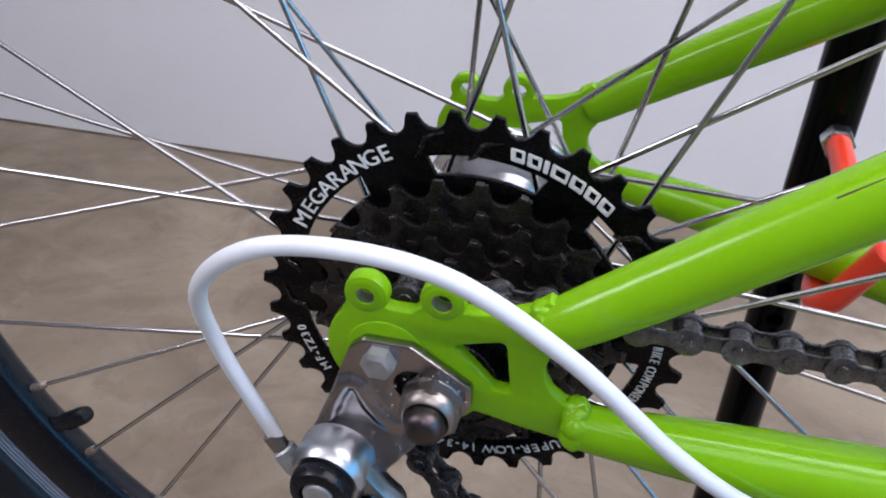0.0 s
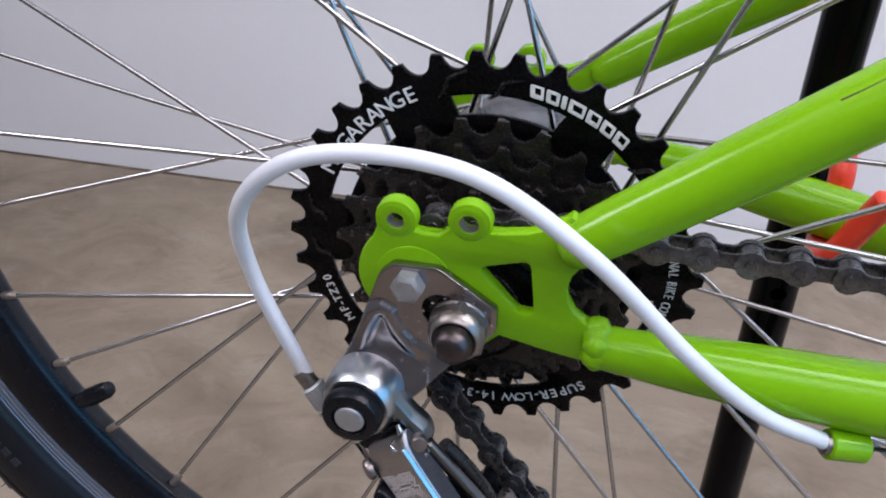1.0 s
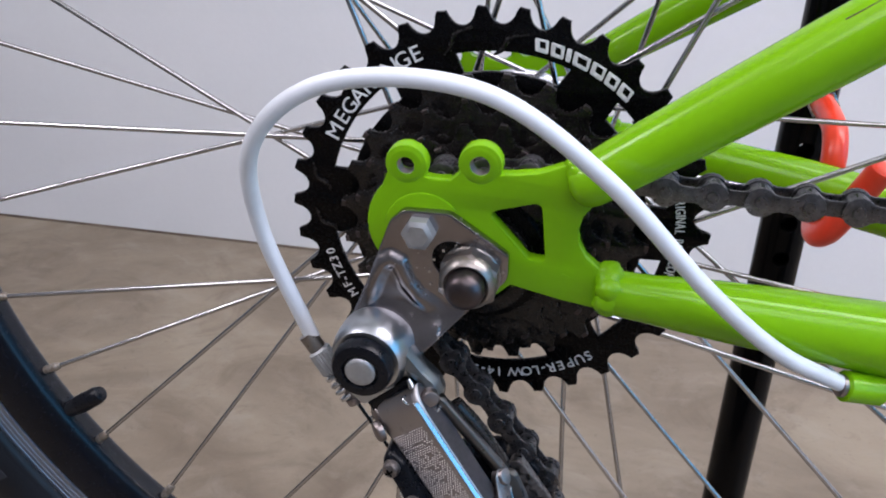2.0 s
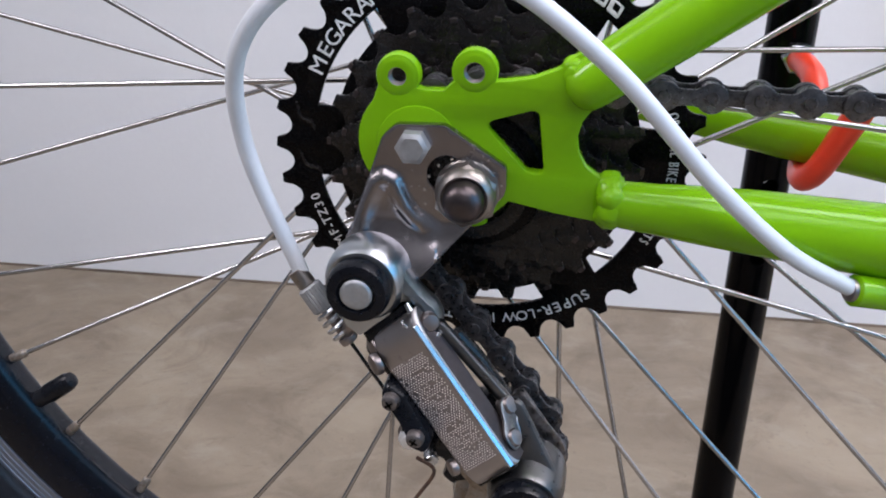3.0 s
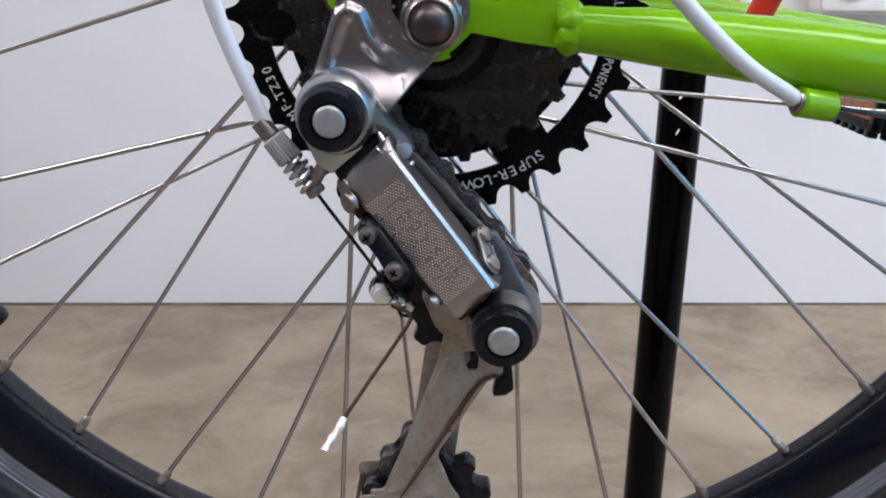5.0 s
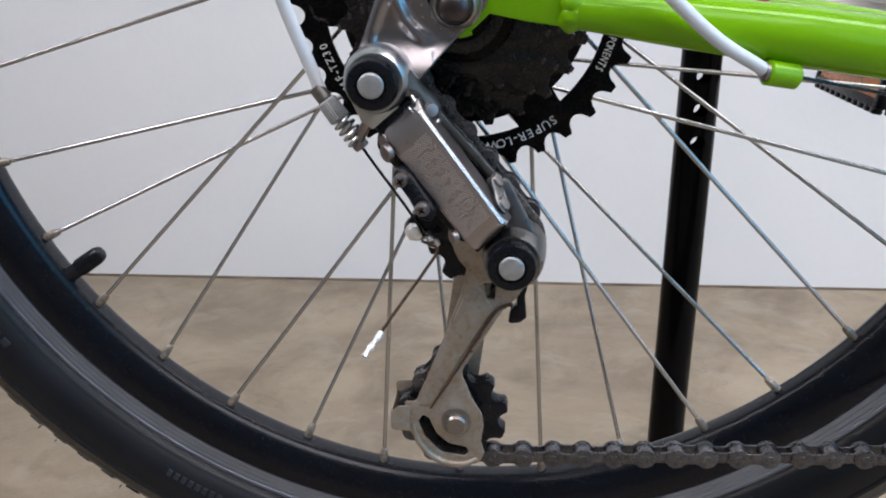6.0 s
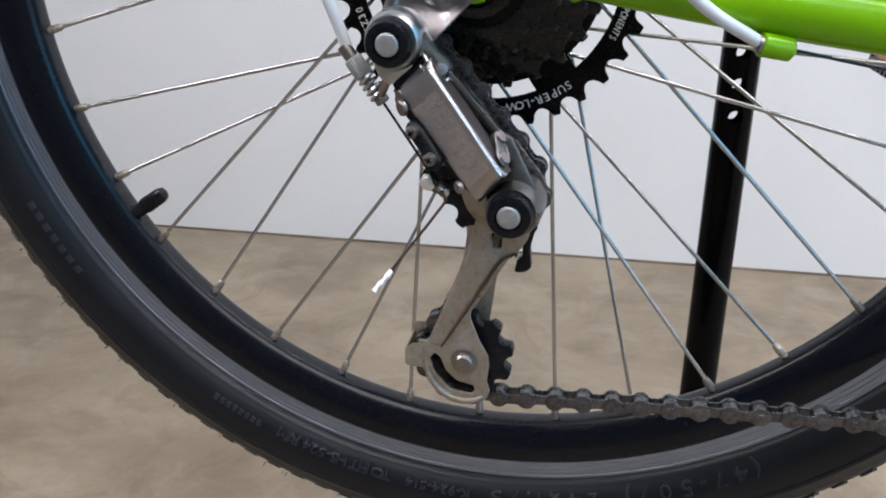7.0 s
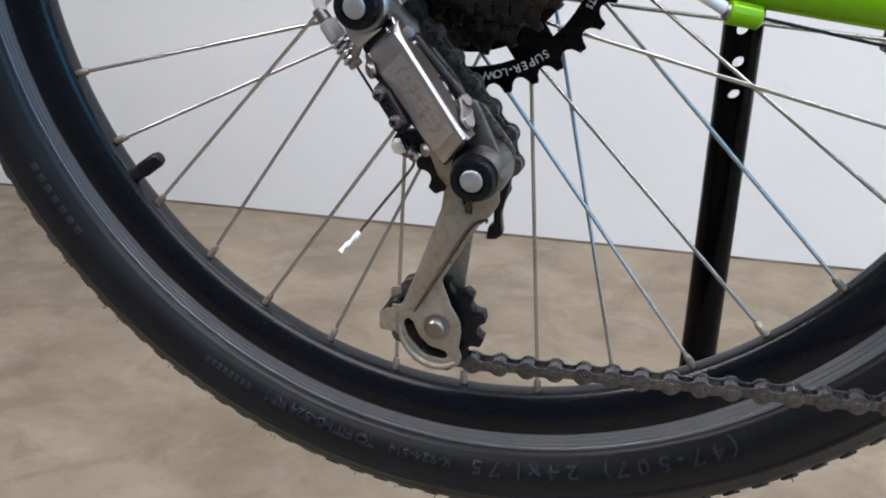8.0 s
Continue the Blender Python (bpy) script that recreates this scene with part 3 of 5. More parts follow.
tyre = part("tyre", wheel_turned(tyre_prof, 200), RUBBER, bike, "black road tyre with moulded sidewall lettering and low tread", WHEEL)
knobs = bmesh.new()
rng = random.Random(4)
for i in range(126):
    for row, (r, y, w, l) in enumerate(((0.3051, 0.0142, 0.0050, 0.0075), (0.3088, 0.0045, 0.0040, 0.0100), (0.3088, -0.0045, 0.0040, 0.0100), (0.3051, -0.0142, 0.0050, 0.0075))):
        a = radians(360 / 126 * (i + 0.5 * (row % 2)))
        k = box((-l / 2, -w / 2, -0.0014), (l / 2, w / 2, 0.0014 + rng.uniform(0, 0.0003)), 0.0003, 1)
        k.transform(Matrix.Translation((r * math.cos(a), MID + y, ZC + r * math.sin(a))) @ Matrix.Rotation(math.pi / 2 - a, 4, "Y") @ Matrix.Rotation(radians(-40 * y / 0.014), 4, "X") @ Matrix.Rotation(radians(18 if row % 2 else -18), 4, "Z"))
        me = bpy.data.meshes.new("k")
        k.to_mesh(me)
        k.free()
        knobs.from_mesh(me)
        bpy.data.meshes.remove(me)
tagged(part("tread", knobs, RUBBER, tyre), kind="stuff")
hairs = bmesh.new()
for i in range(70):
    a = radians(rng.uniform(0, 360))
    d = Vector((math.cos(a), rng.uniform(-0.9, -0.2), math.sin(a))).normalized()
    p = Vector((0.3058 * math.cos(a), MID - 0.0165, ZC + 0.3058 * math.sin(a)))
    k = rod(p, p + d * rng.uniform(0.0008, 0.0026), 0.00032, 0.00015, 5)
    me = bpy.data.meshes.new("k")
    k.to_mesh(me)
    k.free()
    hairs.from_mesh(me)
    bpy.data.meshes.remove(me)
tagged(part("moulding_flash", hairs, RUBBER, tyre), kind="stuff")


def sidewall(bm):
    """Lays flat raised lettering on the bulge of the tyre's sidewall."""
    rows = [(r, MID - y) for r, y in TYRE_HALF]
    for v in bm.verts:
        d = Vector((v.co.x, 0, v.co.z - ZC)).length
        for (r0, y0), (r1, y1) in zip(rows, rows[1:]):
            if r0 <= d <= r1:
                v.co.y += y0 + (y1 - y0) * (d - r0) / (r1 - r0)
                break
    return bm


for word, a, b, size, r in (("24x1.75", -75.3, -88.4, 0.0098, 0.2738), ("(47-507)", -58.0, -73.2, 0.0098, 0.2738), ("K-924-514", -90.4, -97.9, 0.0062, 0.2752), ("TO FIT H5-524 RIM", -99.8, -113.8, 0.0072, 0.2748)):
    part("raised_lettering", sidewall(arc_word(word, a, b, r, size, -0.0005, 0.0012, 1.35)), RUBBER_LIT, tyre, "moulded size lettering on the sidewall")
for a, b, n in ((-116.0, -122.6, 8), (-143, -153, 7)):
    for k in range(n):
        part("raised_mark", sidewall(arc_bars(a + (b - a) * k / n, a + (b - a) * (k + 1) / n, 0.2772, 0.2802, 0.0003, -0.0004, 1, 0.40)), RUBBER_LIT, tyre)

# valve
va = radians(-145.0)
vd = Vector((math.cos(va), 0, math.sin(va)))
vc = Vector((0, MID - 0.001, ZC))
valve = part("valve", rod(vc + vd * 0.2398, vc + vd * 0.230, 0.0038, seg=20), RUBBER, rim)
part("valve_cap", turned([(0, 0), (0.0044, 0), (0.0046, 0.002), (0.0044, 0.008), (0.0043, 0.0125), (0.0034, 0.0150), (0.0015, 0.0158), (0, 0.0158)], vc + vd * 0.2325, vc + vd * 0.21, 20), PLASTIC, rim, "black plastic valve cap")

# hub
hub = part("hub", turned([(0.0, 0), (0.0165, 0), (0.0165, 0.003), (0.0130, 0.008), (0.0130, 0.050), (0.0165, 0.060), (0.0165, 0.063), (0, 0.063)], (0, 0.010, ZC), (0, 0.057, ZC), 40), HUB, bike, "polished metal hub")
for y in (0.0098, 0.0653):
    part("flange", turned([(0.0, 0.0004), (0.0230, 0.0004), (0.0285, 0.0014), (0.0302, 0.0006), (0.0316, 0.0), (0.0324, 0.0006), (0.0326, 0.0018), (0.0324, 0.0030), (0.0316, 0.0036), (0.0, 0.0032)], (0, y, ZC), (0, y + 0.1, ZC), 72), HUB, hub)
part("axle", rod((0, -0.0440, ZC), (0, 0.122, ZC), 0.0049, seg=24, soft=0.0008), AXLE, hub)
NZ = ZC + 0.0026
part("axle_tip", turned([(0.0058, 0), (0.0058, 0.0064), (0.0056, 0.0077), (0.0050, 0.0090), (0.0040, 0.0099), (0.0026, 0.0105), (0.0010, 0.0108), (0, 0.0108)], (0, -0.0480, NZ), (0, -0.0602, NZ), 32), AXLE, hub, "rounded dark steel axle end")
part("axle_nut", merge(moved(hexagon((0, -0.0440, 0), (0, -0.0512, 0), 0.0094, 0.0014, 0.0062), Matrix.Translation((0, 0, NZ)) @ Matrix.Rotation(radians(34), 4, "Y")),
                       moved(wheel_turned([(0.0061, -0.0490), (0.0061, -0.0524), (0.0066, -0.0527), (0.0071, -0.0524), (0.0082, -0.0507), (0.0086, -0.0490)], 48), Matrix.Translation((0, 0, NZ - ZC))),
                       turned([(0.0, 0), (0.0092, 0), (0.0092, 0.0012), (0.0086, 0.0018), (0, 0.0018)], (0, -0.0436, NZ), (0, -0.047, NZ), 40)), NUT, hub, "weathered zinc axle nut")
part("axle_nut", hexagon((0, 0.108, ZC), (0, 0.116, ZC), 0.0097, 0.0008), NUT, hub)
part("cone_nut", rod((0, 0.072, ZC), (0, 0.100, ZC), 0.0085, seg=24), NUT, hub)

# spokes: four kinds in turn round the rim, each pulled true by hand
PHASE, RN = -130.19, 0.2400
TO_WHEEL = WHEEL.inverted()
NUDGE = {249: 0.35, 259: 0.50, 299: 0.38, 309: -0.20, 339: -0.44}
BENT = {179: 15.0, 219: -9.7}
# side, lean, turn of the hub holes, their height over the wheel's middle plane, hole circle, its centre
KINDS = ((False, -1, -22.3, 0.0683, 0.0305, (0.0006, -0.0015)), (True, 1, -13.0, 0.0125, 0.0300, (0.0008, -0.0005)),
         (False, 1, -22.3, 0.0656, 0.0305, (0.0006, -0.0015)), (True, -1, 0.0, 0.0103, 0.0300, (0.0008, -0.0005)))
for j, (near_side, sgn, wind, yf, hole_r, mid) in enumerate(KINDS):
    for k in range(9):
        turn = PHASE + 10 * j - 40 * k
        key = round(turn - 0.8) % 360
        a, h = radians(turn + NUDGE.get(key, 0.0)), radians(turn - 0.58 + sgn * 59.1 + wind + BENT.get(key, 0.0))
        tip = Vector((RN * math.cos(a), MID + (-0.0010 if near_side else 0.0010), ZC + RN * math.sin(a)))
        root = TO_WHEEL @ Vector((mid[0] + hole_r * math.cos(h), yf, ZC + mid[1] + hole_r * math.sin(h)))
        d = (root - tip).normalized()
        head = Vector((0, 0.004 if j in (0, 3) else -0.004, 0))
        part("spoke", merge(rod(tip + d * 0.004, root, 0.00100, seg=12), rod(root, root + head, 0.00105, seg=10)), STEEL, rim)
        part("nipple", turned([(0, 0), (0.0020, 0), (0.0020, 0.0025), (0.0021, 0.0060), (0.0019, 0.0095), (0.0013, 0.0108), (0.0011, 0.0112), (0, 0.0112)], tip - d * 0.0015, tip + d * 0.02, 12), NIPPLE, rim)

# ---- freewheel ----
def cog_edge(teeth, rp, tip, root, phase, tops=0.30):
    """A sprocket's outline: narrow teeth between round valleys."""
    pts = []
    for k in range(teeth):
        for u in (-1.0, -0.86, -0.72, -0.58, -0.46, -0.38, -0.32, -0.2, 0.12, 0.26, 0.36, 0.46, 0.58, 0.72, 0.86):
            q = max(0.0, 1 - ((1 - abs(u)) / (1 - tops)) ** 2)
            w = 1 - math.sqrt(q) if abs(u) > tops else 1.0 - 0.06 * (u > 0)
            a = radians(phase - 360 / teeth * (k + u / 2))
            r = rp - root + (tip + root) * w
            pts.append((r * math.cos(a), ZC + r * math.sin(a)))
    return pts


PITCH = 0.01295
big_windows = []
for mid, half in ((30.5, 20), (87, 18.5), (148, 19.5), (211.5, 19.5), (273.5, 20), (-27.5, 19)):
    w = arc(0, ZC, 0.0568, mid - half, mid + half, 12) + arc(0, ZC, 0.0502, mid + half - 1.5, mid - half + 1.5, 12)
    big_windows.append(w)
big = part("sprocket", plate([cog_edge(34, 0.0688, 0.0018, 0.0038, 96.3), arc(0, ZC, 0.024, 0, 360, 48)[:-1], *big_windows], 0.0000, 0.0022, 0.0003), COG, bike,
           "large black sprocket with white printed lettering and six slots")
for a, b, r in ((109, 99, 0.0625), (93, 83, 0.0610), (176, 168, 0.0620), (192, 183, 0.0605), (43, 34, 0.0615), (240, 230, 0.0610)):
    crest = [(r - 0.0052, a), (r - 0.0036, a - 2.4), (r, a - 0.45 * (a - b)), (r + 0.0020, b)]
    part("shift_ramp", hose([(q * math.cos(radians(t)), -0.0001, ZC + q * math.sin(radians(t))) for q, t in crest], [0.0004, 0.0008, 0.0008, 0.0004], 8, 5), COG_WORN, big)
part("lettering", arc_word("MEGARANGE", 158.0, 115.0, 0.0581, 0.0073, -0.0003, narrow=1.0), INK, big, "white printed lettering")
for k, w in enumerate((4.0, 4.0, 1.5, 5.2, 4.4, 4.2, 4.4)):
    a = 80.6 - sum((4.7, 4.7, 2.2, 5.9, 5.1, 4.9, 5.1)[:k])
    mark = [(r * math.cos(radians(t)), ZC + r * math.sin(radians(t))) for r, t in ((0.0587, a), (0.0587, a - w), (0.0627, a - w + 0.9), (0.0627, a + 0.9))]
    holes = []
    if w > 3:
        c0, c1 = (0.0597, 0.0617) if k % 2 else (0.0600, 0.0620)
        holes = [[(r * math.cos(radians(t)), ZC + r * math.sin(radians(t))) for r, t in ((c0, a - 1.1), (c0, a - w + 1.1), (c1, a - w + 1.7), (c1, a - 0.6))]]
    part("logo_mark", plate([rounded(mark, 0.0006, 4), *holes], -0.0001, -0.0004, 0.00005), INK, big)
part("lettering", arc_word("MF-TZ30", 217.5, 197.5, 0.0592, 0.0047, -0.0003, narrow=0.9), INK, big, "white printed lettering")
part("lettering", arc_word("SUPER-LOW 14-34T", -51.5, -101.5, 0.0592, 0.0052, -0.0003), INK, big, "white printed lettering")
part("lettering", arc_word("ORIGINAL BIKE COMPONENTS", 15.5, -28.0, 0.0592, 0.0045, -0.0003, narrow=0.62), INK, big, "white printed lettering")
COGS = [(24, -0.0055), (21, -0.0110), (18, -0.0165), (16, -0.0220), (14, -0.0275)]
for n, y in COGS:
    rp = PITCH / 2 / math.sin(math.pi / n)
    part("sprocket", plate([cog_edge(n, rp, 0.0017, 0.0037, 90 + 3 * n), arc(0, ZC, 0.016, 0, 360, 32)[:-1]], y, y + 0.0020, 0.0003), COG_WORN, bike, "small oily dark sprocket")
    spacer = part("sprocket_spacer", ring(0.015, rp - 0.0065, y + 0.0020, y + 0.0055, 48, 0.0002), COG, bike)
for n, y in COGS[:4]:
    rp, tips = PITCH / 2 / math.sin(math.pi / n) + 0.0017, []
    for k in range(n):
        a = radians(90 + 3 * n - 360 / n * (k - 0.04))
        if (k * 7 + n) % 4 == 0:
            continue
        tip = box((-0.0012, -0.00012, -0.0013), (0.0010, 0.0020, 0.00012), 0.0001, 1)
        tip.transform(Matrix.Translation((rp * math.cos(a), y, ZC + rp * math.sin(a))) @ Matrix.Rotation(math.pi / 2 - a, 4, "Y"))
        tips.append(tip)
    tagged(part("tooth_wear", merge(*tips), AXLE, big), kind="stuff")
for a in (20, 70, 118, 165, 215, 262, 310):
    for r, y in ((0.0405, -0.0055), (0.0340, -0.0110)):
        part("rivet", rod((r * math.cos(radians(a)), y - 0.0007, ZC + r * math.sin(radians(a))), (r * math.cos(radians(a)), y + 0.001, ZC + r * math.sin(radians(a))), 0.0024, seg=16, soft=0.0004), COG_WORN, big)
part("freewheel_body", turned([(0.0, 0), (0.0150, 0), (0.0175, 0.0008), (0.0175, 0.0030), (0.0205, 0.0036), (0.0215, 0.0060), (0.0215, 0.034), (0, 0.034)], (0, -0.0330, ZC), (0, 0.0, ZC), 48), COG, bike, "dark oily freewheel body")
part("lock_ring", ring(0.0120, 0.0168, -0.0340, -0.0325, 48), COG_WORN, bike)

# ---- rear derailleur ----
def capsule(a, ra, b, rb, n=10):
    """The outline round two circles (x, z)."""
    va, vb = Vector(a), Vector(b)
    d = vb - va
    phi = math.degrees(math.atan2(d.y, d.x))
    t = math.degrees(math.acos(max(-1, min(1, (ra - rb) / d.length))))
    return arc(*a, ra, phi + t, phi + 360 - t, n) + arc(*b, rb, phi - t, phi + t, n)


HO = -0.0450
hanger_edge = rounded([(-0.0205, 0.5478), (-0.0066, 0.5482), (0.0108, 0.5370), (0.0110, 0.5290), (-0.0125, 0.5040), (-0.0200, 0.4985), (-0.0375, 0.4990), (-0.0370, 0.5080), (-0.0310, 0.5240), (-0.0245, 0.5440)],
                      [0.004, 0.004, 0.002, 0.006, 0.008, 0.004, 0.004, 0.006, 0.02, 0.006])
slot = capsule((0.0, 0.5292), 0.0058, (-0.0060, 0.5340), 0.0054)


def stamped(bm):
    """Presses the hanger plate: the lower end bent outwards, a swelling towards the pivot and two curved creases."""
    for axis, lo, hi in ((0, -0.037, 0.010), (2, 0.500, 0.546)):
        co, no = [0, 0, 0], [0, 0, 0]
        no[axis] = 1
        steps = 64
        for k in range(1, steps):
            co[axis] = lo + (hi - lo) * k / steps
            bmesh.ops.bisect_plane(bm, geom=bm.verts[:] + bm.edges[:] + bm.faces[:], plane_co=co, plane_no=no)

    def near(x, z, pts):
        best = (1.0, 0.0)
        for i, (a, b) in enumerate(zip(pts, pts[1:])):
            d = Vector(b) - Vector(a)
            u = min(1, max(0, (Vector((x, z)) - Vector(a)).dot(d) / d.length_squared))
            q = (Vector((x, z)) - Vector(a) - d * u).length
            best = min(best, (q, (i + u) / (len(pts) - 1)))
        return best

    rim = [(-0.0325, 0.5080), (-0.0317, 0.5124), (-0.0303, 0.5195), (-0.0281, 0.5262), (-0.0262, 0.5303), (-0.0238, 0.5320), (-0.0213, 0.5308), (-0.0198, 0.5275), (-0.0182, 0.5241), (-0.0152, 0.5205), (-0.0109, 0.5180), (-0.0085, 0.5150)]
    shape = rim + [(-0.0060, 0.4950), (-0.0400, 0.4950)]

    def inside(x, z):
        odd = False
        for (ax, az), (bx, bz) in zip(shape, shape[1:] + shape[:1]):
            if (az > z) != (bz > z) and x < ax + (z - az) / (bz - az) * (bx - ax):
                odd = not odd
        return odd

    for v in bm.verts:
        x, z = v.co.x, v.co.z
        u = min(1, max(0, (0.5205 - z) / 0.0185))
        dy = -0.0068 * u * u * (3 - 2 * u)
        q = near(x, z, rim)
        ends = min(1, 6 * q[1], 6 * (1 - q[1]))
        dy -= 0.0019 * ends * max(0, 1 - (q[0] / 0.0032) ** 2) ** 1.5
        if inside(x, z):
            dy -= 0.0005 * min(1, q[0] / 0.003)
        v.co.y += dy
    return bm


der = part("rear_derailleur", stamped(plate([hanger_edge, slot], HO, HO + 0.0034, 0.0006)), HANGER, bike, "stamped steel rear derailleur with textured arm and black pivot caps")
part("hanger_bolt", hexagon((-0.0153, HO, 0.5420), (-0.0153, HO - 0.0044, 0.5420), 0.0049, 0.0009), PIN_END, der, "bright zinc hexagon bolt")
# Dark disc added behind the slot to stand for the shade inside it.
part("lock_washer", plate([arc(-0.0046, 0.5330, 0.0086, 0, 360, 32)[:-1]], -0.0424, -0.0419, 0.0001), COG_WORN, der)
for a in range(-20, 230, 22):
    x, z = 0.0112 * math.cos(radians(a + 40)) - 0.001, ZC + 0.001 + 0.0112 * math.sin(radians(a + 40))
    if z > 0.522:
        part("lock_serration", rod((x, HO - 0.0003, z), (x, HO + 0.001, z), 0.0005, seg=6), CHROME, der)


def pivot_cap(x, y, z):
    part("pivot_cap", turned([(0.0, 0), (0.0089, 0), (0.0093, 0.0008), (0.0091, 0.0032), (0.0084, 0.0046), (0.0064, 0.0052), (0.0055, 0.0051), (0.0051, 0.0044), (0.0050, 0.0036), (0, 0.0036)], (x, y + 0.0050, z), (x, y, z), 44), PLASTIC, der, "black plastic ring with a bare metal centre")
    part("pivot_pin", turned([(0.0, 0), (0.0046, 0), (0.0046, 0.0014), (0.0042, 0.0019), (0.0036, 0.0021), (0.0012, 0.0021), (0, 0.0020)], (x, y + 0.0016, z), (x, y - 0.002, z), 32), PIN_END, der, "bare metal pin end")


def sheared(bm, z0, slope):
    """Leans a plate outwards below the height z0."""
    for v in bm.verts:
        v.co.y += slope * (v.co.z - z0)
    return bm


P1, P2 = (-0.0277, 0.5045), (0.0216, 0.4426)
body = rounded([(-0.0262, 0.5160), (-0.0200, 0.5128), (-0.0152, 0.5080), (-0.0104, 0.5022), (-0.0062, 0.4985), (-0.0046, 0.4950), (-0.0050, 0.4908), (-0.0080, 0.4896), (-0.0110, 0.4925), (-0.0124, 0.4960), (-0.0142, 0.4992), (-0.0270, 0.4945), (-0.0340, 0.5030)],
               [0.008, 0.008, 0.01, 0.008, 0.004, 0.004, 0.0025, 0.0025, 0.003, 0.005, 0.003, 0.006, 0.008])
part("upper_knuckle", turned([(0.0, 0), (0.0119, 0), (0.0121, 0.0012), (0.0121, 0.0050), (0.0119, 0.0078), (0.0113, 0.0104), (0.0102, 0.0120), (0.0, 0.0120)], (P1[0] + 0.0012, -0.0482, P1[1] + 0.0002), (P1[0] + 0.0002, -0.0615, P1[1]), 64), KNUCKLE, der, "satin zinc-plated knuckle")
part("knuckle_arm", plate([body], -0.0490, -0.0588, 0.0034), DARK_ZINC, der, "zinc arm of the knuckle, darkened bluish for the dark it mirrors")
part("knuckle_foot", plate([rounded([(-0.0372, 0.5000), (-0.0205, 0.4990), (-0.0189, 0.4958), (-0.0286, 0.4874), (-0.0328, 0.4905)], 0.0012)], -0.0505, -0.0586, 0.0008), KNUCKLE, der)
# Black plate added for the dark gap between knuckle and arm.
part("stop_plate", plate([rounded([(-0.0280, 0.4878), (-0.0145, 0.4995), (-0.0112, 0.4960), (-0.0255, 0.4838)], 0.0008)], -0.0490, -0.0575, 0.0006), PLASTIC, der)
part("ear_flange", hose([(-0.0146, -0.0596, 0.5002), (-0.0128, -0.0606, 0.4972), (-0.0116, -0.0610, 0.4940), (-0.0096, -0.0611, 0.4914), (-0.0066, -0.0608, 0.4904), (-0.0048, -0.0602, 0.4920)], [0.0007, 0.0013, 0.0014, 0.0014, 0.0012, 0.0006], 12, 5), CHROME, der, "bright rolled edge of the knuckle")
pivot_cap(P1[0], -0.0658, P1[1])

# lower knuckle: a tongue that widens from the link down to the pivot, with a round cover behind it
tongue = sheared(plate([capsule((0.0172, 0.4680), 0.0034, (P2[0] + 0.0004, P2[1] + 0.0006), 0.0112, 20)], -0.0570, -0.0608, 0.0017), 0.4680, 0.20)
part("lower_knuckle", merge(turned([(0.0, 0), (0.0116, 0), (0.0116, 0.0080), (0.0113, 0.0120), (0.0108, 0.0160), (0.0100, 0.0182), (0.0, 0.0182)], (P2[0] + 0.0010, -0.0520, P2[1] + 0.0004), (P2[0] + 0.0002, -0.0705, P2[1]), 56),
                            tongue), LOWER, der, "zinc-plated knuckle, its colour darkened for shade")
part("spring_cover", merge(plate([capsule((0.0218, 0.4452), 0.0120, (0.0180, 0.4640), 0.0030, 18)], -0.0490, -0.0476, 0.0005),
                           plate([capsule((0.0216, 0.4450), 0.0098, (0.0182, 0.4630), 0.0022, 18)], -0.0476, -0.0420, 0.0008)), OILY, der, "dark round spring cover")
pivot_cap(P2[0], -0.0750, P2[1])

TL, TR, BR, BL = (Vector(p) for p in ((-0.0260, -0.0594, 0.4854), (-0.0126, -0.0650, 0.4980), (0.0188, -0.0744, 0.4584), (0.0077, -0.0692, 0.4453)))


def face_point(u, v, lift=0.0):
    """A point of the arm's face: u across, v down."""
    n = (TR - TL).cross(BL - TL).normalized()
    n = n if n.y < 0 else -n
    return (TL * (1 - u) + TR * u) * (1 - v) + (BL * (1 - u) + BR * u) * v + n * lift


def pressed(u, v):
    """How far the arm's sheet falls away towards its rounded edges."""
    s = lambda x: 1 - math.sqrt(1 - min(1, max(0, x)) ** 2)
    return -0.0046 * s((0.155 - v) / 0.190) - 0.0034 * s((v - 0.89) / 0.115) - 0.0020 * s((0.11 - u) / 0.115) - 0.0016 * s((u - 0.90) / 0.105)


us = [0.0, 0.006, 0.02, 0.045, 0.08, 0.11, 0.3, 0.5, 0.7, 0.90, 0.93, 0.955, 0.975, 0.99, 1.0]
ws = [-0.03, -0.024, -0.01, 0.01, 0.035, 0.065, 0.10, 0.155, 0.3, 0.5, 0.7, 0.89, 0.925, 0.955, 0.98, 0.995, 1.0]
arm = bmesh.new()
grid = [[arm.verts.new(face_point(u, v, pressed(u, v))) for u in us] for v in ws]
for p, q in zip(grid, grid[1:]):
    for i in range(len(us) - 1):
        arm.faces.new((p[i], p[i + 1], q[i + 1], q[i]))
rim_uv = [(u, ws[0]) for u in us] + [(us[-1], v) for v in ws[1:-1]] + [(u, ws[-1]) for u in us[::-1]] + [(us[0], v) for v in ws[-2:0:-1]]
lip = [arm.verts.new(face_point(u, v, pressed(u, v) - 0.0009)) for u, v in rim_uv]
loop = grid[0] + [r[-1] for r in grid[1:-1]] + grid[-1][::-1] + [r[0] for r in grid[-2:0:-1]]
for i in range(len(loop)):
    j = (i + 1) % len(loop)
    arm.faces.new((loop[i], loop[j], lip[j], lip[i]))
part("parallelogram_arm", arm, ARM_STEEL, der, "grey steel arm with a dotted embossed face")
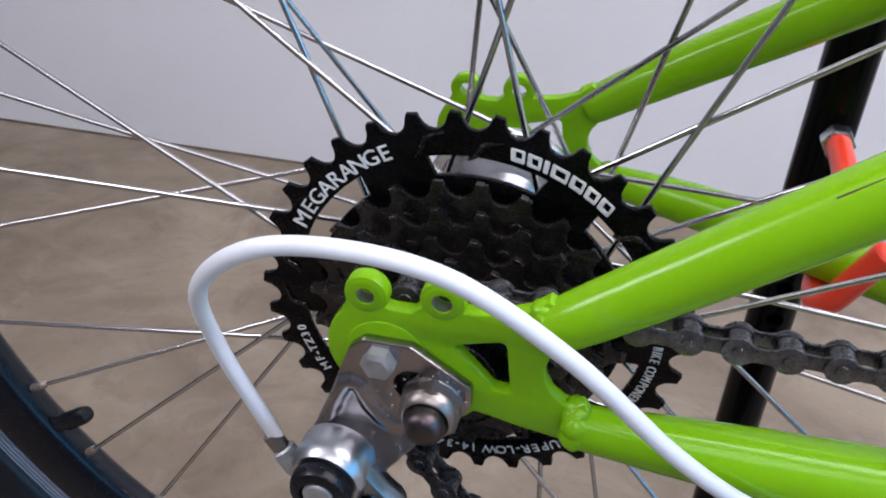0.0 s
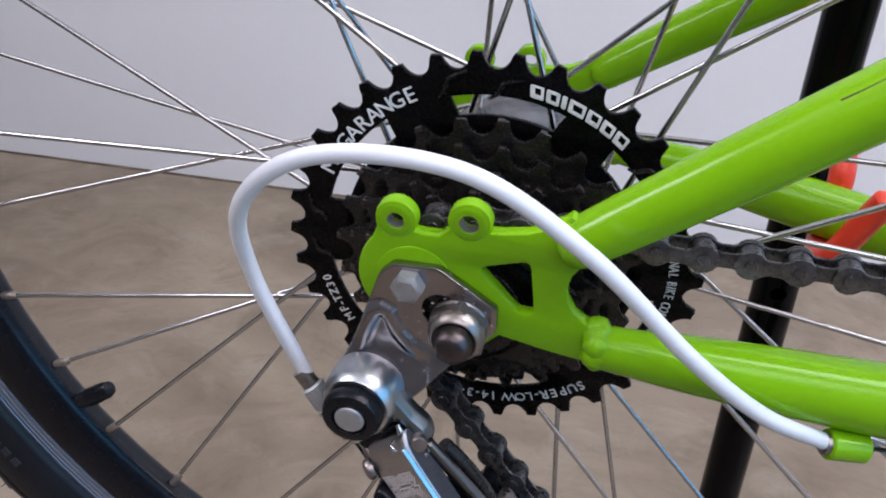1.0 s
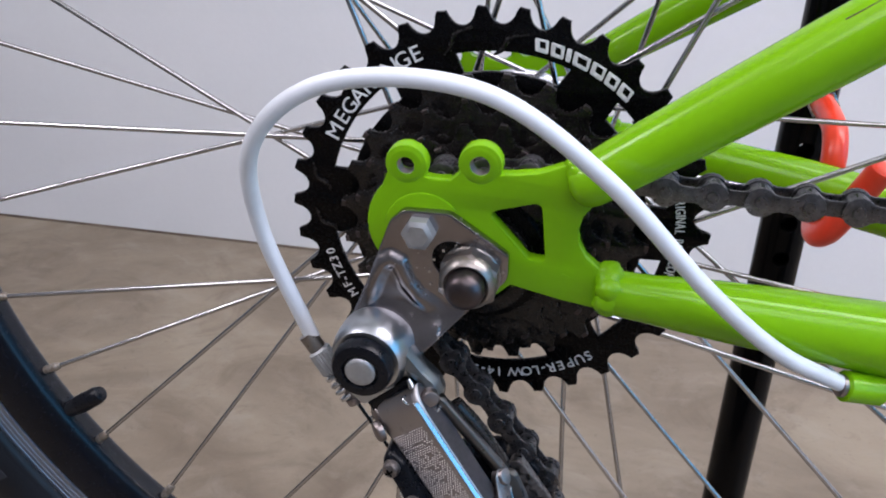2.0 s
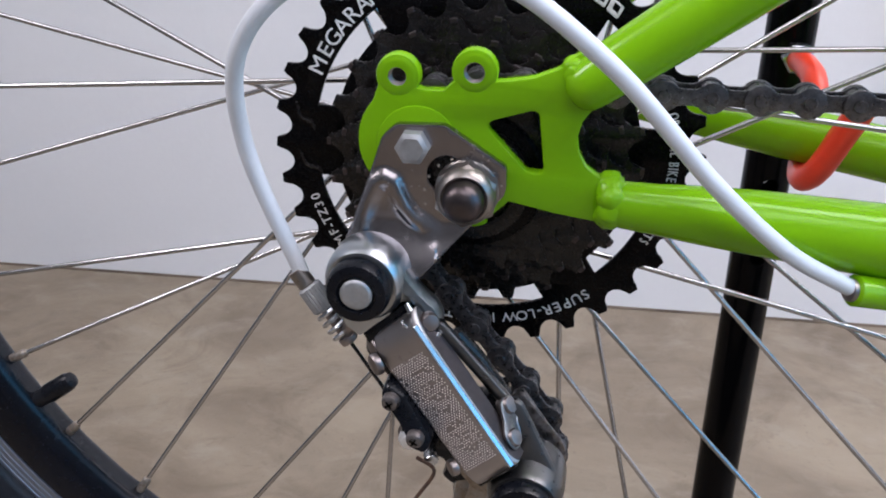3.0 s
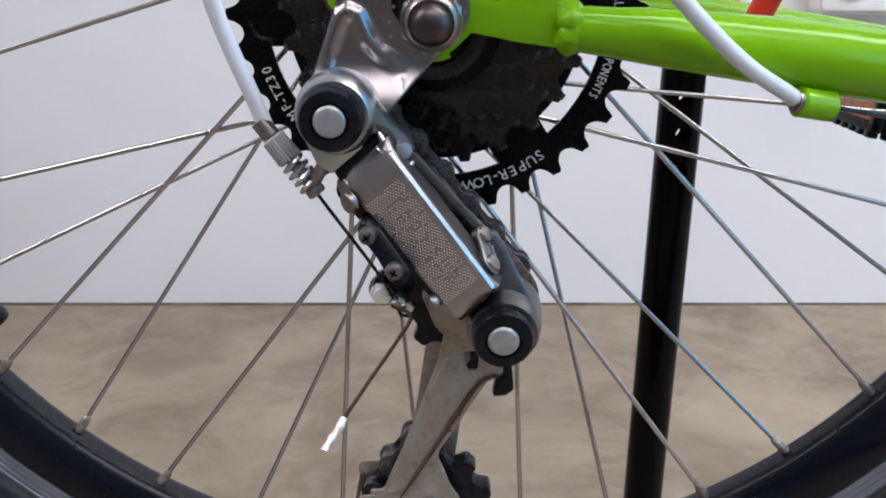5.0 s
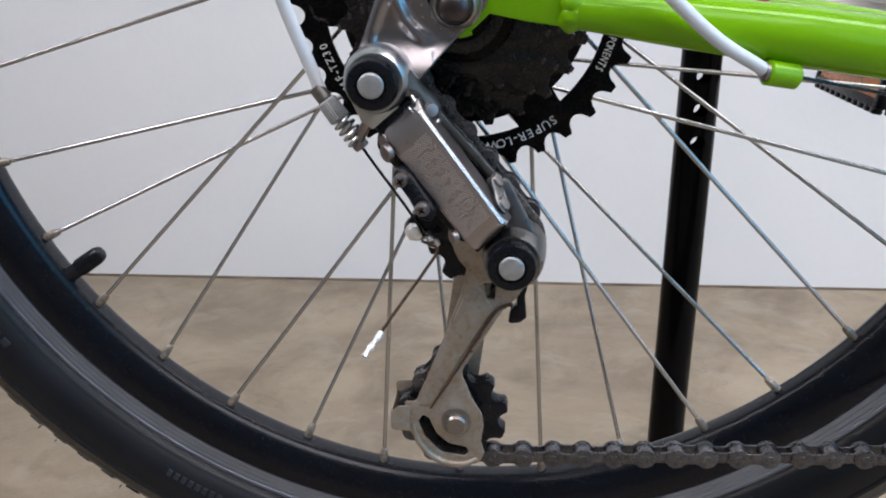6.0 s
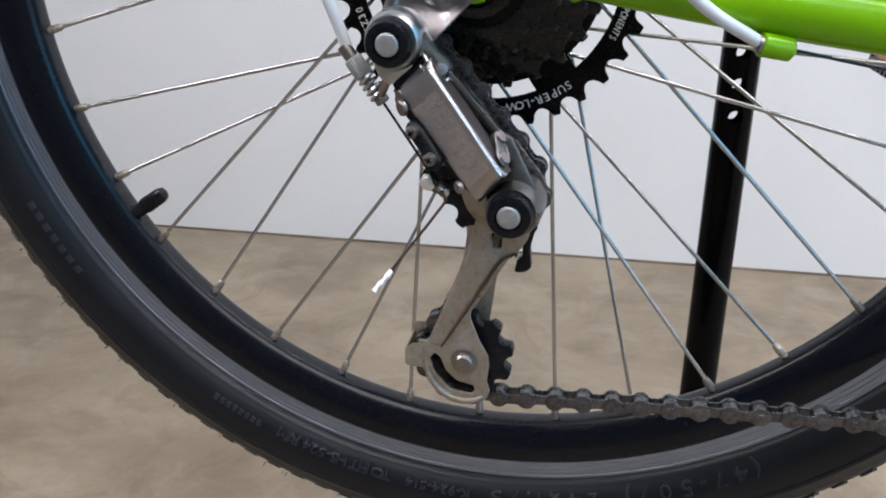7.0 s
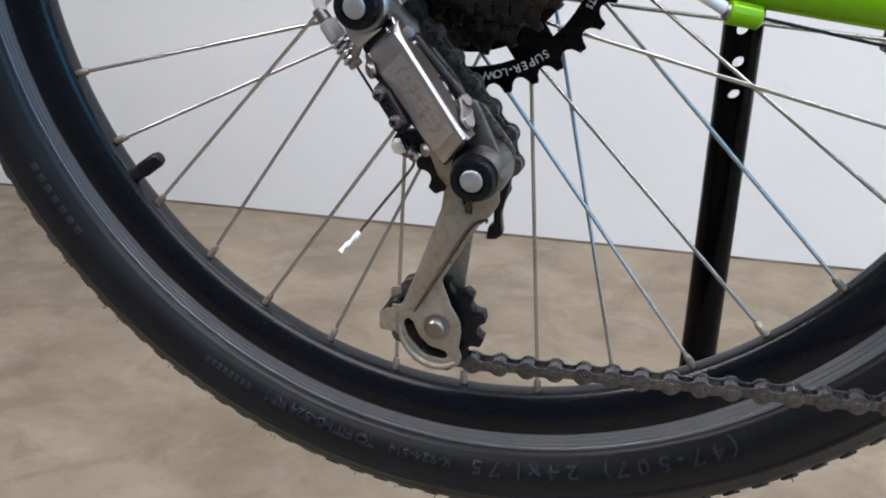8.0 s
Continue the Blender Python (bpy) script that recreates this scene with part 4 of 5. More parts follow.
side = bmesh.new()
front = [side.verts.new(face_point(0.5 + (u - 0.5) * 0.985, 0.5 + (v - 0.5) * 0.992, pressed(u, v) - 0.0007)) for u, v in rim_uv]
back = [side.verts.new(face_point(0.5 + (u - 0.5) * 0.97, 0.5 + (v - 0.5) * 0.98, -0.0082)) for u, v in rim_uv]
for i in range(len(front)):
    j = (i + 1) % len(front)
    side.faces.new((front[i], front[j], back[j], back[i]))
side.faces.new(back)
# Darker metal than the face: the side walls' shade is in the colour.
part("arm_side", side, AXLE, der, "side walls of the arm, in darker steel for their shade")
# dotted field with seven plain patches where the maker's mark stands
dots = bmesh.new()
speck_dots = random.Random(3)
for i in range(52):
    for j in range(13):
        v, u = 0.190 + 0.690 * i / 51, 0.105 + 0.775 * (j + 0.5 * (i % 2)) / 13
        w = (v - 0.235) / 0.0845
        if (0 <= w < 7 and 0.30 < w % 1 < 0.78 and abs(u - 0.49) < 0.20 and speck_dots.random() < 0.42) or speck_dots.random() < 0.07:
            continue
        p = face_point(u, v, 0.0)
        k = bmesh.new()
        bmesh.ops.create_cone(k, cap_ends=True, segments=6, radius1=0.00036, radius2=0.00014, depth=0.00070)
        k.transform(axis_frame(p, face_point(u, v, 0.001)))
        me = bpy.data.meshes.new("k")
        k.to_mesh(me)
        k.free()
        dots.from_mesh(me)
        bpy.data.meshes.remove(me)
tagged(part("embossing", dots, TIPS, der), kind="stuff")
edge = bmesh.new()
n = Vector((0.565, -0.71, 0.42)).normalized()
run = (face_point(1, 0.97) - face_point(1, 0.03)).normalized()
wide = n.cross(run).normalized() * 0.00078
strip = []
for v in (0.045, 0.985):
    c = face_point(0.985, v, -0.0005)
    strip.append([edge.verts.new(c + wide * s + n * h) for s, h in ((-1, -0.0010), (-1, 0.0003), (1, 0.0003), (1, -0.0010))])
for i in range(4):
    edge.faces.new((strip[0][i], strip[0][(i + 1) % 4], strip[1][(i + 1) % 4], strip[1][i]))
edge.faces.new(strip[0])
edge.faces.new(strip[1])
bmesh.ops.bevel(edge, geom=edge.edges, offset=0.0002, segments=1, affect="EDGES")
part("side_flange", edge, CHROME, der, "bright bevelled edge that mirrors the sky")
part("spring_clip", hose([(-0.0146, -0.0630, 0.4966), (-0.0147, -0.0656, 0.4974), (-0.0139, -0.0664, 0.4967), (-0.0132, -0.0660, 0.4960)], 0.00045, 8, 5), CHROME, der, "bent bright spring end")
part("arm_lip", hose([tuple(face_point(u, 0.992, -0.0030)) for u in (0.04, 0.35, 0.65, 0.95)], 0.0011, 10, 5), COG_WORN, der, "dark oily lower lip")

# figure-of-eight link on the tongue
LINK_TOP, LINK_LOW = Vector((0.0152, -0.0605, 0.4700)), Vector((0.0176, -0.0668, 0.4634))
link_run = (LINK_TOP - LINK_LOW).normalized()
link_side = link_run.cross(Vector((0.80, -0.54, 0.27))).normalized()
link_frame = Matrix((link_side, -link_side.cross(link_run).normalized(), link_run)).transposed().to_4x4()
link_frame.translation = (LINK_TOP + LINK_LOW) / 2
half_link = (LINK_TOP - LINK_LOW).length / 2
eight = rounded([(-0.0036, half_link), (0, half_link + 0.0040), (0.0036, half_link), (0.0027, 0), (0.0038, -half_link), (0, -half_link - 0.0042), (-0.0038, -half_link), (-0.0027, 0)], [0.004, 0.004, 0.004, 0.005, 0.004, 0.004, 0.004, 0.005])
part("link_plate", moved(plate([eight], -0.0008, 0.0008, 0.0006), link_frame), OILY, der, "dull figure-of-eight link with a bright rim")
out = -link_frame.col[1].to_3d()
out = out if out.y < 0 else -out
rim_line = [link_frame @ Vector((x * 0.97, 0, z * 0.98)) + out * 0.0005 for x, z in eight]
part("link_rim", hose([tuple(p) for p in rim_line[::3] + rim_line[:1]], 0.00040, 8, 3), DARK_ZINC, der)
for p, d in ((Vector((-0.0079, -0.0600, 0.4952)), Vector((0.35, -0.9, 0.2))), (LINK_TOP, out), (LINK_LOW, out)):
    d = d.normalized()
    part("rivet", turned([(0, -0.0020), (0.0027, -0.0020), (0.0027, 0.0012), (0.0023, 0.0018), (0.0010, 0.0020), (0, 0.0020)], p, p + d, 24), DULL, der)
part("inner_link", sheared(plate([capsule((-0.0052, 0.4930), 0.0017, (0.0152, 0.4705), 0.0016)], -0.0560, -0.0596, 0.0008), 0.4930, 0.04), LOWER, der, "long dull steel link")
part("inner_link", plate([capsule((-0.0240, 0.4810), 0.0042, (0.0040, 0.4480), 0.0042)], -0.0500, -0.0530, 0.0005), PLASTIC, der)
part("return_spring", hose([(-0.0020, -0.0510, 0.4870), (0.0045, -0.0500, 0.4790), (0.0110, -0.0490, 0.4690), (0.0160, -0.0480, 0.4600)], 0.0030, 12, 5), COG_WORN, der)
for c, y, tilt_x, r in (((-0.0249, 0.4830), -0.0560, -0.8, 0.0034), ((-0.0236, 0.4795), -0.0600, -0.8, 0.0034), ((0.0007, 0.4509), -0.0668, -0.9, 0.0026)):
    d = Vector((tilt_x, -0.7, -0.2)).normalized()
    p = Vector((c[0], y, c[1]))
    part("rivet", turned([(0, -0.0010), (r, -0.0010), (r, 0.0004), (r - 0.0004, 0.0010), (r - 0.0016, 0.0013), (0, 0.0014)], p, p + d, 24), DULL, der)

# limit screws
block = sheared(plate([rounded([(-0.0216, 0.4728), (-0.0188, 0.4765), (-0.0140, 0.4735), (-0.0050, 0.4620), (-0.0068, 0.4576), (-0.0112, 0.4590), (-0.0150, 0.4650)], 0.0026)], -0.0560, -0.0660, 0.0012), 0.4718, 0.40)
part("screw_block", block, PLASTIC, der, "black plastic block with two adjusting screws")
for x, y, z, spin in ((-0.0177, -0.0660, 0.4718, 35), (-0.0099, -0.0697, 0.4625, 62)):
    part("limit_screw", turned([(0, 0), (0.0027, 0), (0.0027, 0.0014), (0.0023, 0.0024), (0.0013, 0.0030), (0, 0.0031)], (x, y, z), (x - 0.001, y - 0.01, z), 20), OILY, der)
    for r in (0, 1):
        a = radians(spin + 90 * r)
        part("cross_slot", moved(box((-0.0013, -0.0003, -0.00028), (0.0013, 0.0004, 0.00028)), Matrix.Translation((x - 0.0003, y - 0.0030, z)) @ Matrix.Rotation(-a, 4, "Y")), COG, der)
part("anchor_bolt", merge(hexagon((-0.0156, -0.0440, 0.4458), (-0.0156, -0.0500, 0.4458), 0.0038, 0.0010), turned([(0.0, 0), (0.0026, 0), (0.0024, 0.0006), (0.0014, 0.0011), (0, 0.0012)], (-0.0156, -0.0499, 0.4458), (-0.0156, -0.06, 0.4458), 20)), FOIL, der, "bright cable anchor bolt")
part("anchor_washer", turned([(0, 0), (0.0050, 0), (0.0050, 0.0012), (0, 0.0012)], (-0.0152, -0.0432, 0.4455), (-0.0152, -0.06, 0.4455), 24), OILY, der, "oily dark washer")
part("spring_end", rod((-0.0100, -0.0480, 0.4448), (-0.0072, -0.0560, 0.4440), 0.0022, seg=16, soft=0.0006), CHROME, der)
part("bracket", plate([capsule((-0.0140, 0.4480), 0.0045, (0.0030, 0.4480), 0.0060)], -0.0430, -0.0480, 0.0006), PLASTIC, der)
part("pivot_shell", plate([rounded([(-0.0010, 0.4560), (0.0060, 0.4500), (0.0180, 0.4500), (0.0240, 0.4330), (0.0180, 0.4290), (0.0060, 0.4290), (0.0010, 0.4350), (-0.0030, 0.4450)], 0.004)], -0.0440, -0.0500, 0.0015), WORN, der, "stained steel pivot shell")

# chain cage
cage_edge = rounded([(0.0040, 0.4300), (0.0125, 0.4420), (0.0260, 0.4360), (0.0270, 0.4230), (0.0232, 0.4168), (0.0190, 0.4130), (0.0126, 0.4021), (0.0017, 0.3836), (0.0065, 0.3713), (0.0106, 0.3640), (0.0113, 0.3588),
                     (0.0103, 0.3506), (0.0118, 0.3454), (0.0096, 0.3404), (0.0012, 0.3375), (-0.0060, 0.3390), (-0.0133, 0.3450), (-0.0194, 0.3544), (-0.0215, 0.3552), (-0.0215, 0.3688), (-0.0170, 0.3687), (-0.0105, 0.3848), (-0.0043, 0.4017), (0.0017, 0.4185)],
                    [0.006, 0.006, 0.006, 0.006, 0.004, 0.006, 0.010, 0.006, 0.006, 0.004, 0.004, 0.003, 0.002, 0.004, 0.006, 0.006, 0.006, 0.004, 0.001, 0.001, 0.004, 0.01, 0.02, 0.006])
slot_edge = rounded([(-0.0160, 0.3598), (-0.0134, 0.3524), (-0.0061, 0.3445), (0.0035, 0.3434), (0.0052, 0.3456), (0.0040, 0.3480), (-0.0037, 0.3496), (-0.0086, 0.3544), (-0.0114, 0.3612), (-0.0140, 0.3630)],
                    [0.0015, 0.004, 0.006, 0.0015, 0.0015, 0.0015, 0.006, 0.004, 0.0015, 0.0015])
cut = rounded([(0.0105, 0.4235), (0.0154, 0.4235), (0.0152, 0.4165), (0.0117, 0.4168)], 0.0010)
part("cage_plate", plate([cage_edge, slot_edge, cut], -0.0441, -0.0425, 0.0005), WORN, der, "worn grey-brown steel cage with rust in its crease")
rib = rounded([(0.0050, 0.4225), (0.0100, 0.4190), (0.0150, 0.4125), (0.0075, 0.4003), (-0.0105, 0.3680), (-0.0165, 0.3672), (-0.0105, 0.3835), (-0.0040, 0.4005)], [0.003, 0.003, 0.003, 0.01, 0.003, 0.003, 0.01, 0.01])
part("cage_rib", plate([rib], -0.0449, -0.0430, 0.0009), WORN, der)
rust_line = [(0.0215, -0.0443, 0.4150), (0.0158, -0.0447, 0.4118), (0.0084, -0.0449, 0.3998), (0.0027, -0.0449, 0.3894), (-0.0052, -0.0447, 0.3757), (-0.0108, -0.0445, 0.3664)]
part("rust_streak", hose(rust_line, [0.0007, 0.0006, 0.0006, 0.0005, 0.0005, 0.0003], 8, 6), RUST, der)
speck = random.Random(8)
for k in range(22):
    a, b = (Vector(p) for p in rust_line[min(k // 7, 3):min(k // 7, 3) + 2])
    p = a.lerp(b, speck.random()) + Vector((speck.uniform(-0.0003, 0.0014), 0.0011, speck.uniform(-0.0012, 0.0004)))
    part("rust_spot", rod(p + Vector((0, -0.0004, 0)), p + Vector((0, 0.0006, 0)), speck.uniform(0.0002, 0.00045), seg=8), RUST, der)
part("cage_rim", hose([(-0.0180, -0.0441, 0.3585), (-0.0163, -0.0445, 0.3515), (-0.0112, -0.0447, 0.3445), (-0.0045, -0.0447, 0.3406), (0.0030, -0.0447, 0.3402), (0.0088, -0.0443, 0.3428)], [0.0006, 0.0014, 0.0016, 0.0016, 0.0015, 0.0008], 12, 6), WORN, der)
part("cage_plate", plate([capsule((0.0085, 0.4395), 0.0080, (-0.0020, 0.3592), 0.0085)], -0.0255, -0.0240, 0.0005), WORN, der)
part("chain_guard_tab", plate([rounded([(0.0215, 0.4300), (0.0309, 0.4330), (0.0268, 0.4160), (0.0278, 0.4068), (0.0250, 0.4046), (0.0204, 0.4041), (0.0213, 0.4096), (0.0238, 0.4120), (0.0236, 0.4170)], [0.001, 0.002, 0.006, 0.002, 0.002, 0.001, 0.001, 0.003, 0.004])], -0.0400, -0.0340, 0.0008), PLASTIC, der, "black hooked chain guard tab")
part("cage_tab", merge(plate([rounded([(-0.0272, 0.3555), (-0.0195, 0.3550), (-0.0195, 0.3672), (-0.0240, 0.3668), (-0.0272, 0.3640)], 0.0010)], -0.0447, -0.0437, 0.0003),
                       box((-0.0276, -0.0444, 0.3562), (-0.0266, -0.0265, 0.3648), 0.0004), plate([rounded([(-0.0274, 0.3565), (-0.0190, 0.3560), (-0.0190, 0.3700), (-0.0262, 0.3696), (-0.0274, 0.3680)], 0.0008)], -0.0276, -0.0266, 0.0003)), WORN, der, "folded hollow steel tab")
GUIDE, TENSION = (0.0095, 0.4395), (-0.0004, 0.3590)
PULLEY_R = PITCH / 2 / math.sin(math.pi / 10)
for cx, cz in (GUIDE, TENSION):
    edge = []
    for k in range(10):
        for u, w in ((-1.0, 0.0), (-0.8, 0.06), (-0.6, 0.26), (-0.45, 0.6), (-0.38, 0.9), (-0.2, 1.0), (0.2, 1.0), (0.38, 0.9), (0.45, 0.6), (0.6, 0.26), (0.8, 0.06)):
            a = radians(36 * (k + u / 2) + 13)
            r = PULLEY_R - 0.0034 + 0.0042 * w
            edge.append((cx + r * math.cos(a), cz + r * math.sin(a)))
    pul = part("jockey_pulley", merge(plate([edge], -0.0375, -0.0300, 0.0006), rod((cx, -0.0430, cz), (cx, -0.0265, cz), 0.0085, seg=24)), PLASTIC, der, "black toothed plastic pulley")
part("pulley_bolt", turned([(0, 0), (0.0062, 0), (0.0062, 0.0006), (0.0046, 0.0010), (0.0046, 0.0030), (0.0038, 0.0040), (0, 0.0041)], (0.0, -0.0445, 0.3605), (0.0, -0.06, 0.3605), 24), NUT, der, "bare metal pulley bolt")

# barrel adjuster, housing and inner wire
FER, BAR, END = Vector((-0.0508, -0.0425, 0.4977)), Vector((-0.0462, -0.0442, 0.4920)), Vector((-0.0378, -0.0440, 0.4808))
ax = (END - FER).normalized()
part("ferrule", turned([(0, 0), (0.0029, 0), (0.0029, 0.0055), (0.0024, 0.0062), (0, 0.0062)], FER - ax * 0.0020, FER + ax * 0.02, 20), NUT, der, "metal ferrule on the housing's end")
knurl = bmesh.new()
loops = []
for h, r in ((0, 0.0030), (0.0006, 0.0038), (0.0082, 0.0040), (0.0090, 0.0033)):
    m = axis_frame(FER + ax * 0.0040, FER + ax * 0.03)
    loops.append([knurl.verts.new(m @ Vector(((r - 0.00025 * (i % 2)) * math.cos(i * math.pi / 24), (r - 0.00025 * (i % 2)) * math.sin(i * math.pi / 24), h))) for i in range(48)])
for p, q in zip(loops, loops[1:]):
    for i in range(48):
        knurl.faces.new((p[i], p[(i + 1) % 48], q[(i + 1) % 48], q[i]))
knurl.faces.new(loops[0])
knurl.faces.new(loops[-1])
part("barrel_adjuster", knurl, PIN_END, der, "knurled grey metal barrel adjuster")
m = axis_frame(FER + ax * 0.0128, FER + ax * 0.03)
part("adjuster_spring", hose([m @ Vector((0.0034 * math.cos(k * math.pi / 3), 0.0034 * math.sin(k * math.pi / 3), 0.0105 * k / 24)) for k in range(25)], 0.0008, 8, 2), CHROME, der, "small coiled spring")
part("adjuster_stem", rod(FER + ax * 0.0125, FER + ax * 0.0225, 0.0018, seg=14), DULL, der)
part("adjuster_boss", merge(rod(FER + ax * 0.0232, FER + ax * 0.0262, 0.0030, seg=18, soft=0.0008), rod((-0.0365, -0.0445, 0.4800), (-0.0315, -0.0500, 0.4890), 0.0020, seg=14, soft=0.0006)), DULL, der)
part("inner_wire", hose([tuple(FER + ax * 0.022), (-0.0300, -0.0450, 0.4700), (-0.0215, -0.0470, 0.4590), (-0.0148, -0.0490, 0.4500), (-0.0120, -0.0500, 0.4450)], 0.0006, 8, 4), COG_WORN, der)
part("wire_tail", hose([(-0.0120, -0.0560, 0.4450), (-0.0060, -0.0590, 0.4430), (-0.0100, -0.0620, 0.4362), (-0.0180, -0.0670, 0.4255), (-0.0265, -0.0728, 0.4140)], [0.0006] * 5, 8, 5), RUST, der)
part("wire_end_cap", hose([(-0.0258, -0.0722, 0.4150), (-0.0268, -0.0742, 0.4134), (-0.0278, -0.0756, 0.4124), (-0.0289, -0.0778, 0.4114), (-0.0298, -0.0792, 0.4106), (-0.0309, -0.0810, 0.4090)], [0.0011, 0.0014, 0.0008, 0.0014, 0.0008, 0.0013], 10, 4), FOIL, der, "crimped bright wire end cap")

HOUSE = [(-0.0504, -0.0418, 0.4979), (-0.0628, -0.0483, 0.5393), (-0.0577, -0.0608, 0.5708), (-0.0345, -0.0659, 0.5903), (0.0037, -0.0671, 0.5918), (0.0355, -0.0627, 0.5710), (0.0651, -0.0558, 0.5399), (0.0877, -0.0491, 0.5197), (0.1079, -0.0406, 0.5070)]
house = part("cable_housing", hose(HOUSE, 0.00245, 24, 14), HOUSING, bike, "white plastic gear cable housing in a loop")
for at in ((0.0066, -0.0683, 0.5899), (0.0700, -0.0520, 0.5357)):
    part("scuff", hose([at, (at[0] + 0.0008, at[1], at[2] - 0.0005), (at[0] + 0.0017, at[1], at[2] - 0.0012)], 0.0003, 6, 2), DULL, house)
stop_a, stop_b = Vector((0.1091, -0.0402, 0.5060)), Vector((0.1213, -0.0362, 0.5036))
stop = part("cable_stop", turned([(0, 0), (0.0038, 0), (0.0046, 0.0004), (0.0046, 0.0118), (0.0036, 0.0128), (0, 0.0128)], stop_a, stop_b, 28), GREEN, bike, "lime-green brazed cable stop")
part("stop_weld", rod((0.1160, -0.0375, 0.5060), (0.1160, -0.0300, 0.5130), 0.0024, seg=14), GREEN, stop)
part("ferrule", rod(stop_a - (stop_b - stop_a).normalized() * 0.0014, stop_a + (stop_b - stop_a) * 0.2, 0.0033, seg=20, soft=0.0004), DULL, house)
part("bare_wire", hose([tuple(stop_b), (0.20, -0.012, 0.4870), (0.38, 0.012, 0.458)], 0.0007, 8, 4), COG_WORN, bike)

# ---- chain ----
C = lambda p: Vector((p[0], p[1]))
R14 = PITCH / 2 / math.sin(math.pi / 14)
NODES = [((0.0652 + 26 * PITCH, ZC + R14 - 0.0005), 0.0, 1), ((0.0, ZC), R14, 1), (GUIDE, PULLEY_R, -1), (TENSION, PULLEY_R, 1), ((0.42, 0.3525), 0.0, 1)]


def chain_line():
    """The chain's middle line (x, z), from the top run round the sprocket and pulleys to the lower run."""
    hops = []
    for (a, ra, sa), (b, rb, sb) in zip(NODES, NODES[1:]):
        d = C(b) - C(a)
        t = math.atan2(d.y, d.x) - math.asin((sb * rb - sa * ra) / d.length)
        side = Vector((math.sin(t), -math.cos(t)))
        hops.append((C(a) + side * sa * ra, C(b) + side * sb * rb))
    line = [hops[0][0]]
    for i, (p, q) in enumerate(hops):
        line += [p + (q - p) * k / 200 for k in range(1, 201)]
        if i + 1 < len(hops):
            c, r, s = NODES[i + 1]
            a0 = math.atan2(q.y - c[1], q.x - c[0])
            nxt = hops[i + 1][0]
            a1 = math.atan2(nxt.y - c[1], nxt.x - c[0])
            while s * (a1 - a0) < 0:
                a1 += s * 2 * math.pi
            line += [Vector((c[0] + r * math.cos(a0 + (a1 - a0) * k / 120), c[1] + r * math.sin(a0 + (a1 - a0) * k / 120))) for k in range(1, 121)]
    return line


def chain_pins():
    line, pins = chain_line(), []
    last = line[0]
    pins.append(last)
    for p in line:
        if (p - last).length >= PITCH:
            last = last + (p - last).normalized() * PITCH
            pins.append(last)
    low = False
    out = []
    for p in pins:
        low = low or p.y < 0.50
        run = max(0.0, p.x - 0.02)
        y = -0.0272 - 0.0066 * min(1, max(0, (0.52 - p.y) / 0.08)) if p.y < 0.52 else -0.0272
        out.append(Vector((p.x, y + (0.02 * run if low else 0.0), p.y)))
    return out


def peanut(r, waist):
    h = PITCH / 2
    top = [(-h + 0.0034, waist + 0.0004), (-h + 0.0048, waist), (h - 0.0048, waist), (h - 0.0034, waist + 0.0004)]
    return arc(-h, 0, r, 45, 315, 12) + [(x, -z) for x, z in top] + arc(h, 0, r, -135, 135, 12) + list(reversed(top))


def link_mesh(outer):
    y, r = (0.0035, 0.0044) if outer else (0.0024, 0.0043)
    bms = [plate([peanut(r, 0.0023)], s * y - 0.00055, s * y + 0.00055, 0.0002) for s in (-1, 1)]
    for x in (-PITCH / 2, PITCH / 2):
        if outer:
            bms.append(turned([(0, 0), (0.0017, 0), (0.0019, 0.0004), (0.0019, 0.0086), (0.0017, 0.0090), (0, 0.0090)], (x, -0.0045, 0), (x, 0.0045, 0), 14))
        else:
            bms.append(rod((x, -0.0019, 0), (x, 0.0019, 0), 0.0039, seg=16))
    return finish(merge(*bms))


links = [link_mesh(True), link_mesh(False)]
for me in links:
    me.materials.append(CHAIN)
pins = chain_pins()
chain = None
for i, (p, q) in enumerate(zip(pins, pins[1:])):
    u = (q - p).normalized()
    w = u.cross(Vector((0, 1, 0))).normalized()
    m = Matrix.Translation((p + q) / 2) @ Matrix((u, w.cross(u), w)).transposed().to_4x4()
    if chain is None:
        chain = tagged(part("chain", link_mesh(True).copy(), CHAIN, bike, m=None), "dark oiled roller chain")
        chain.data.transform(m)
        continue
    part("chain_link", links[i % 2], None, chain, m=m)

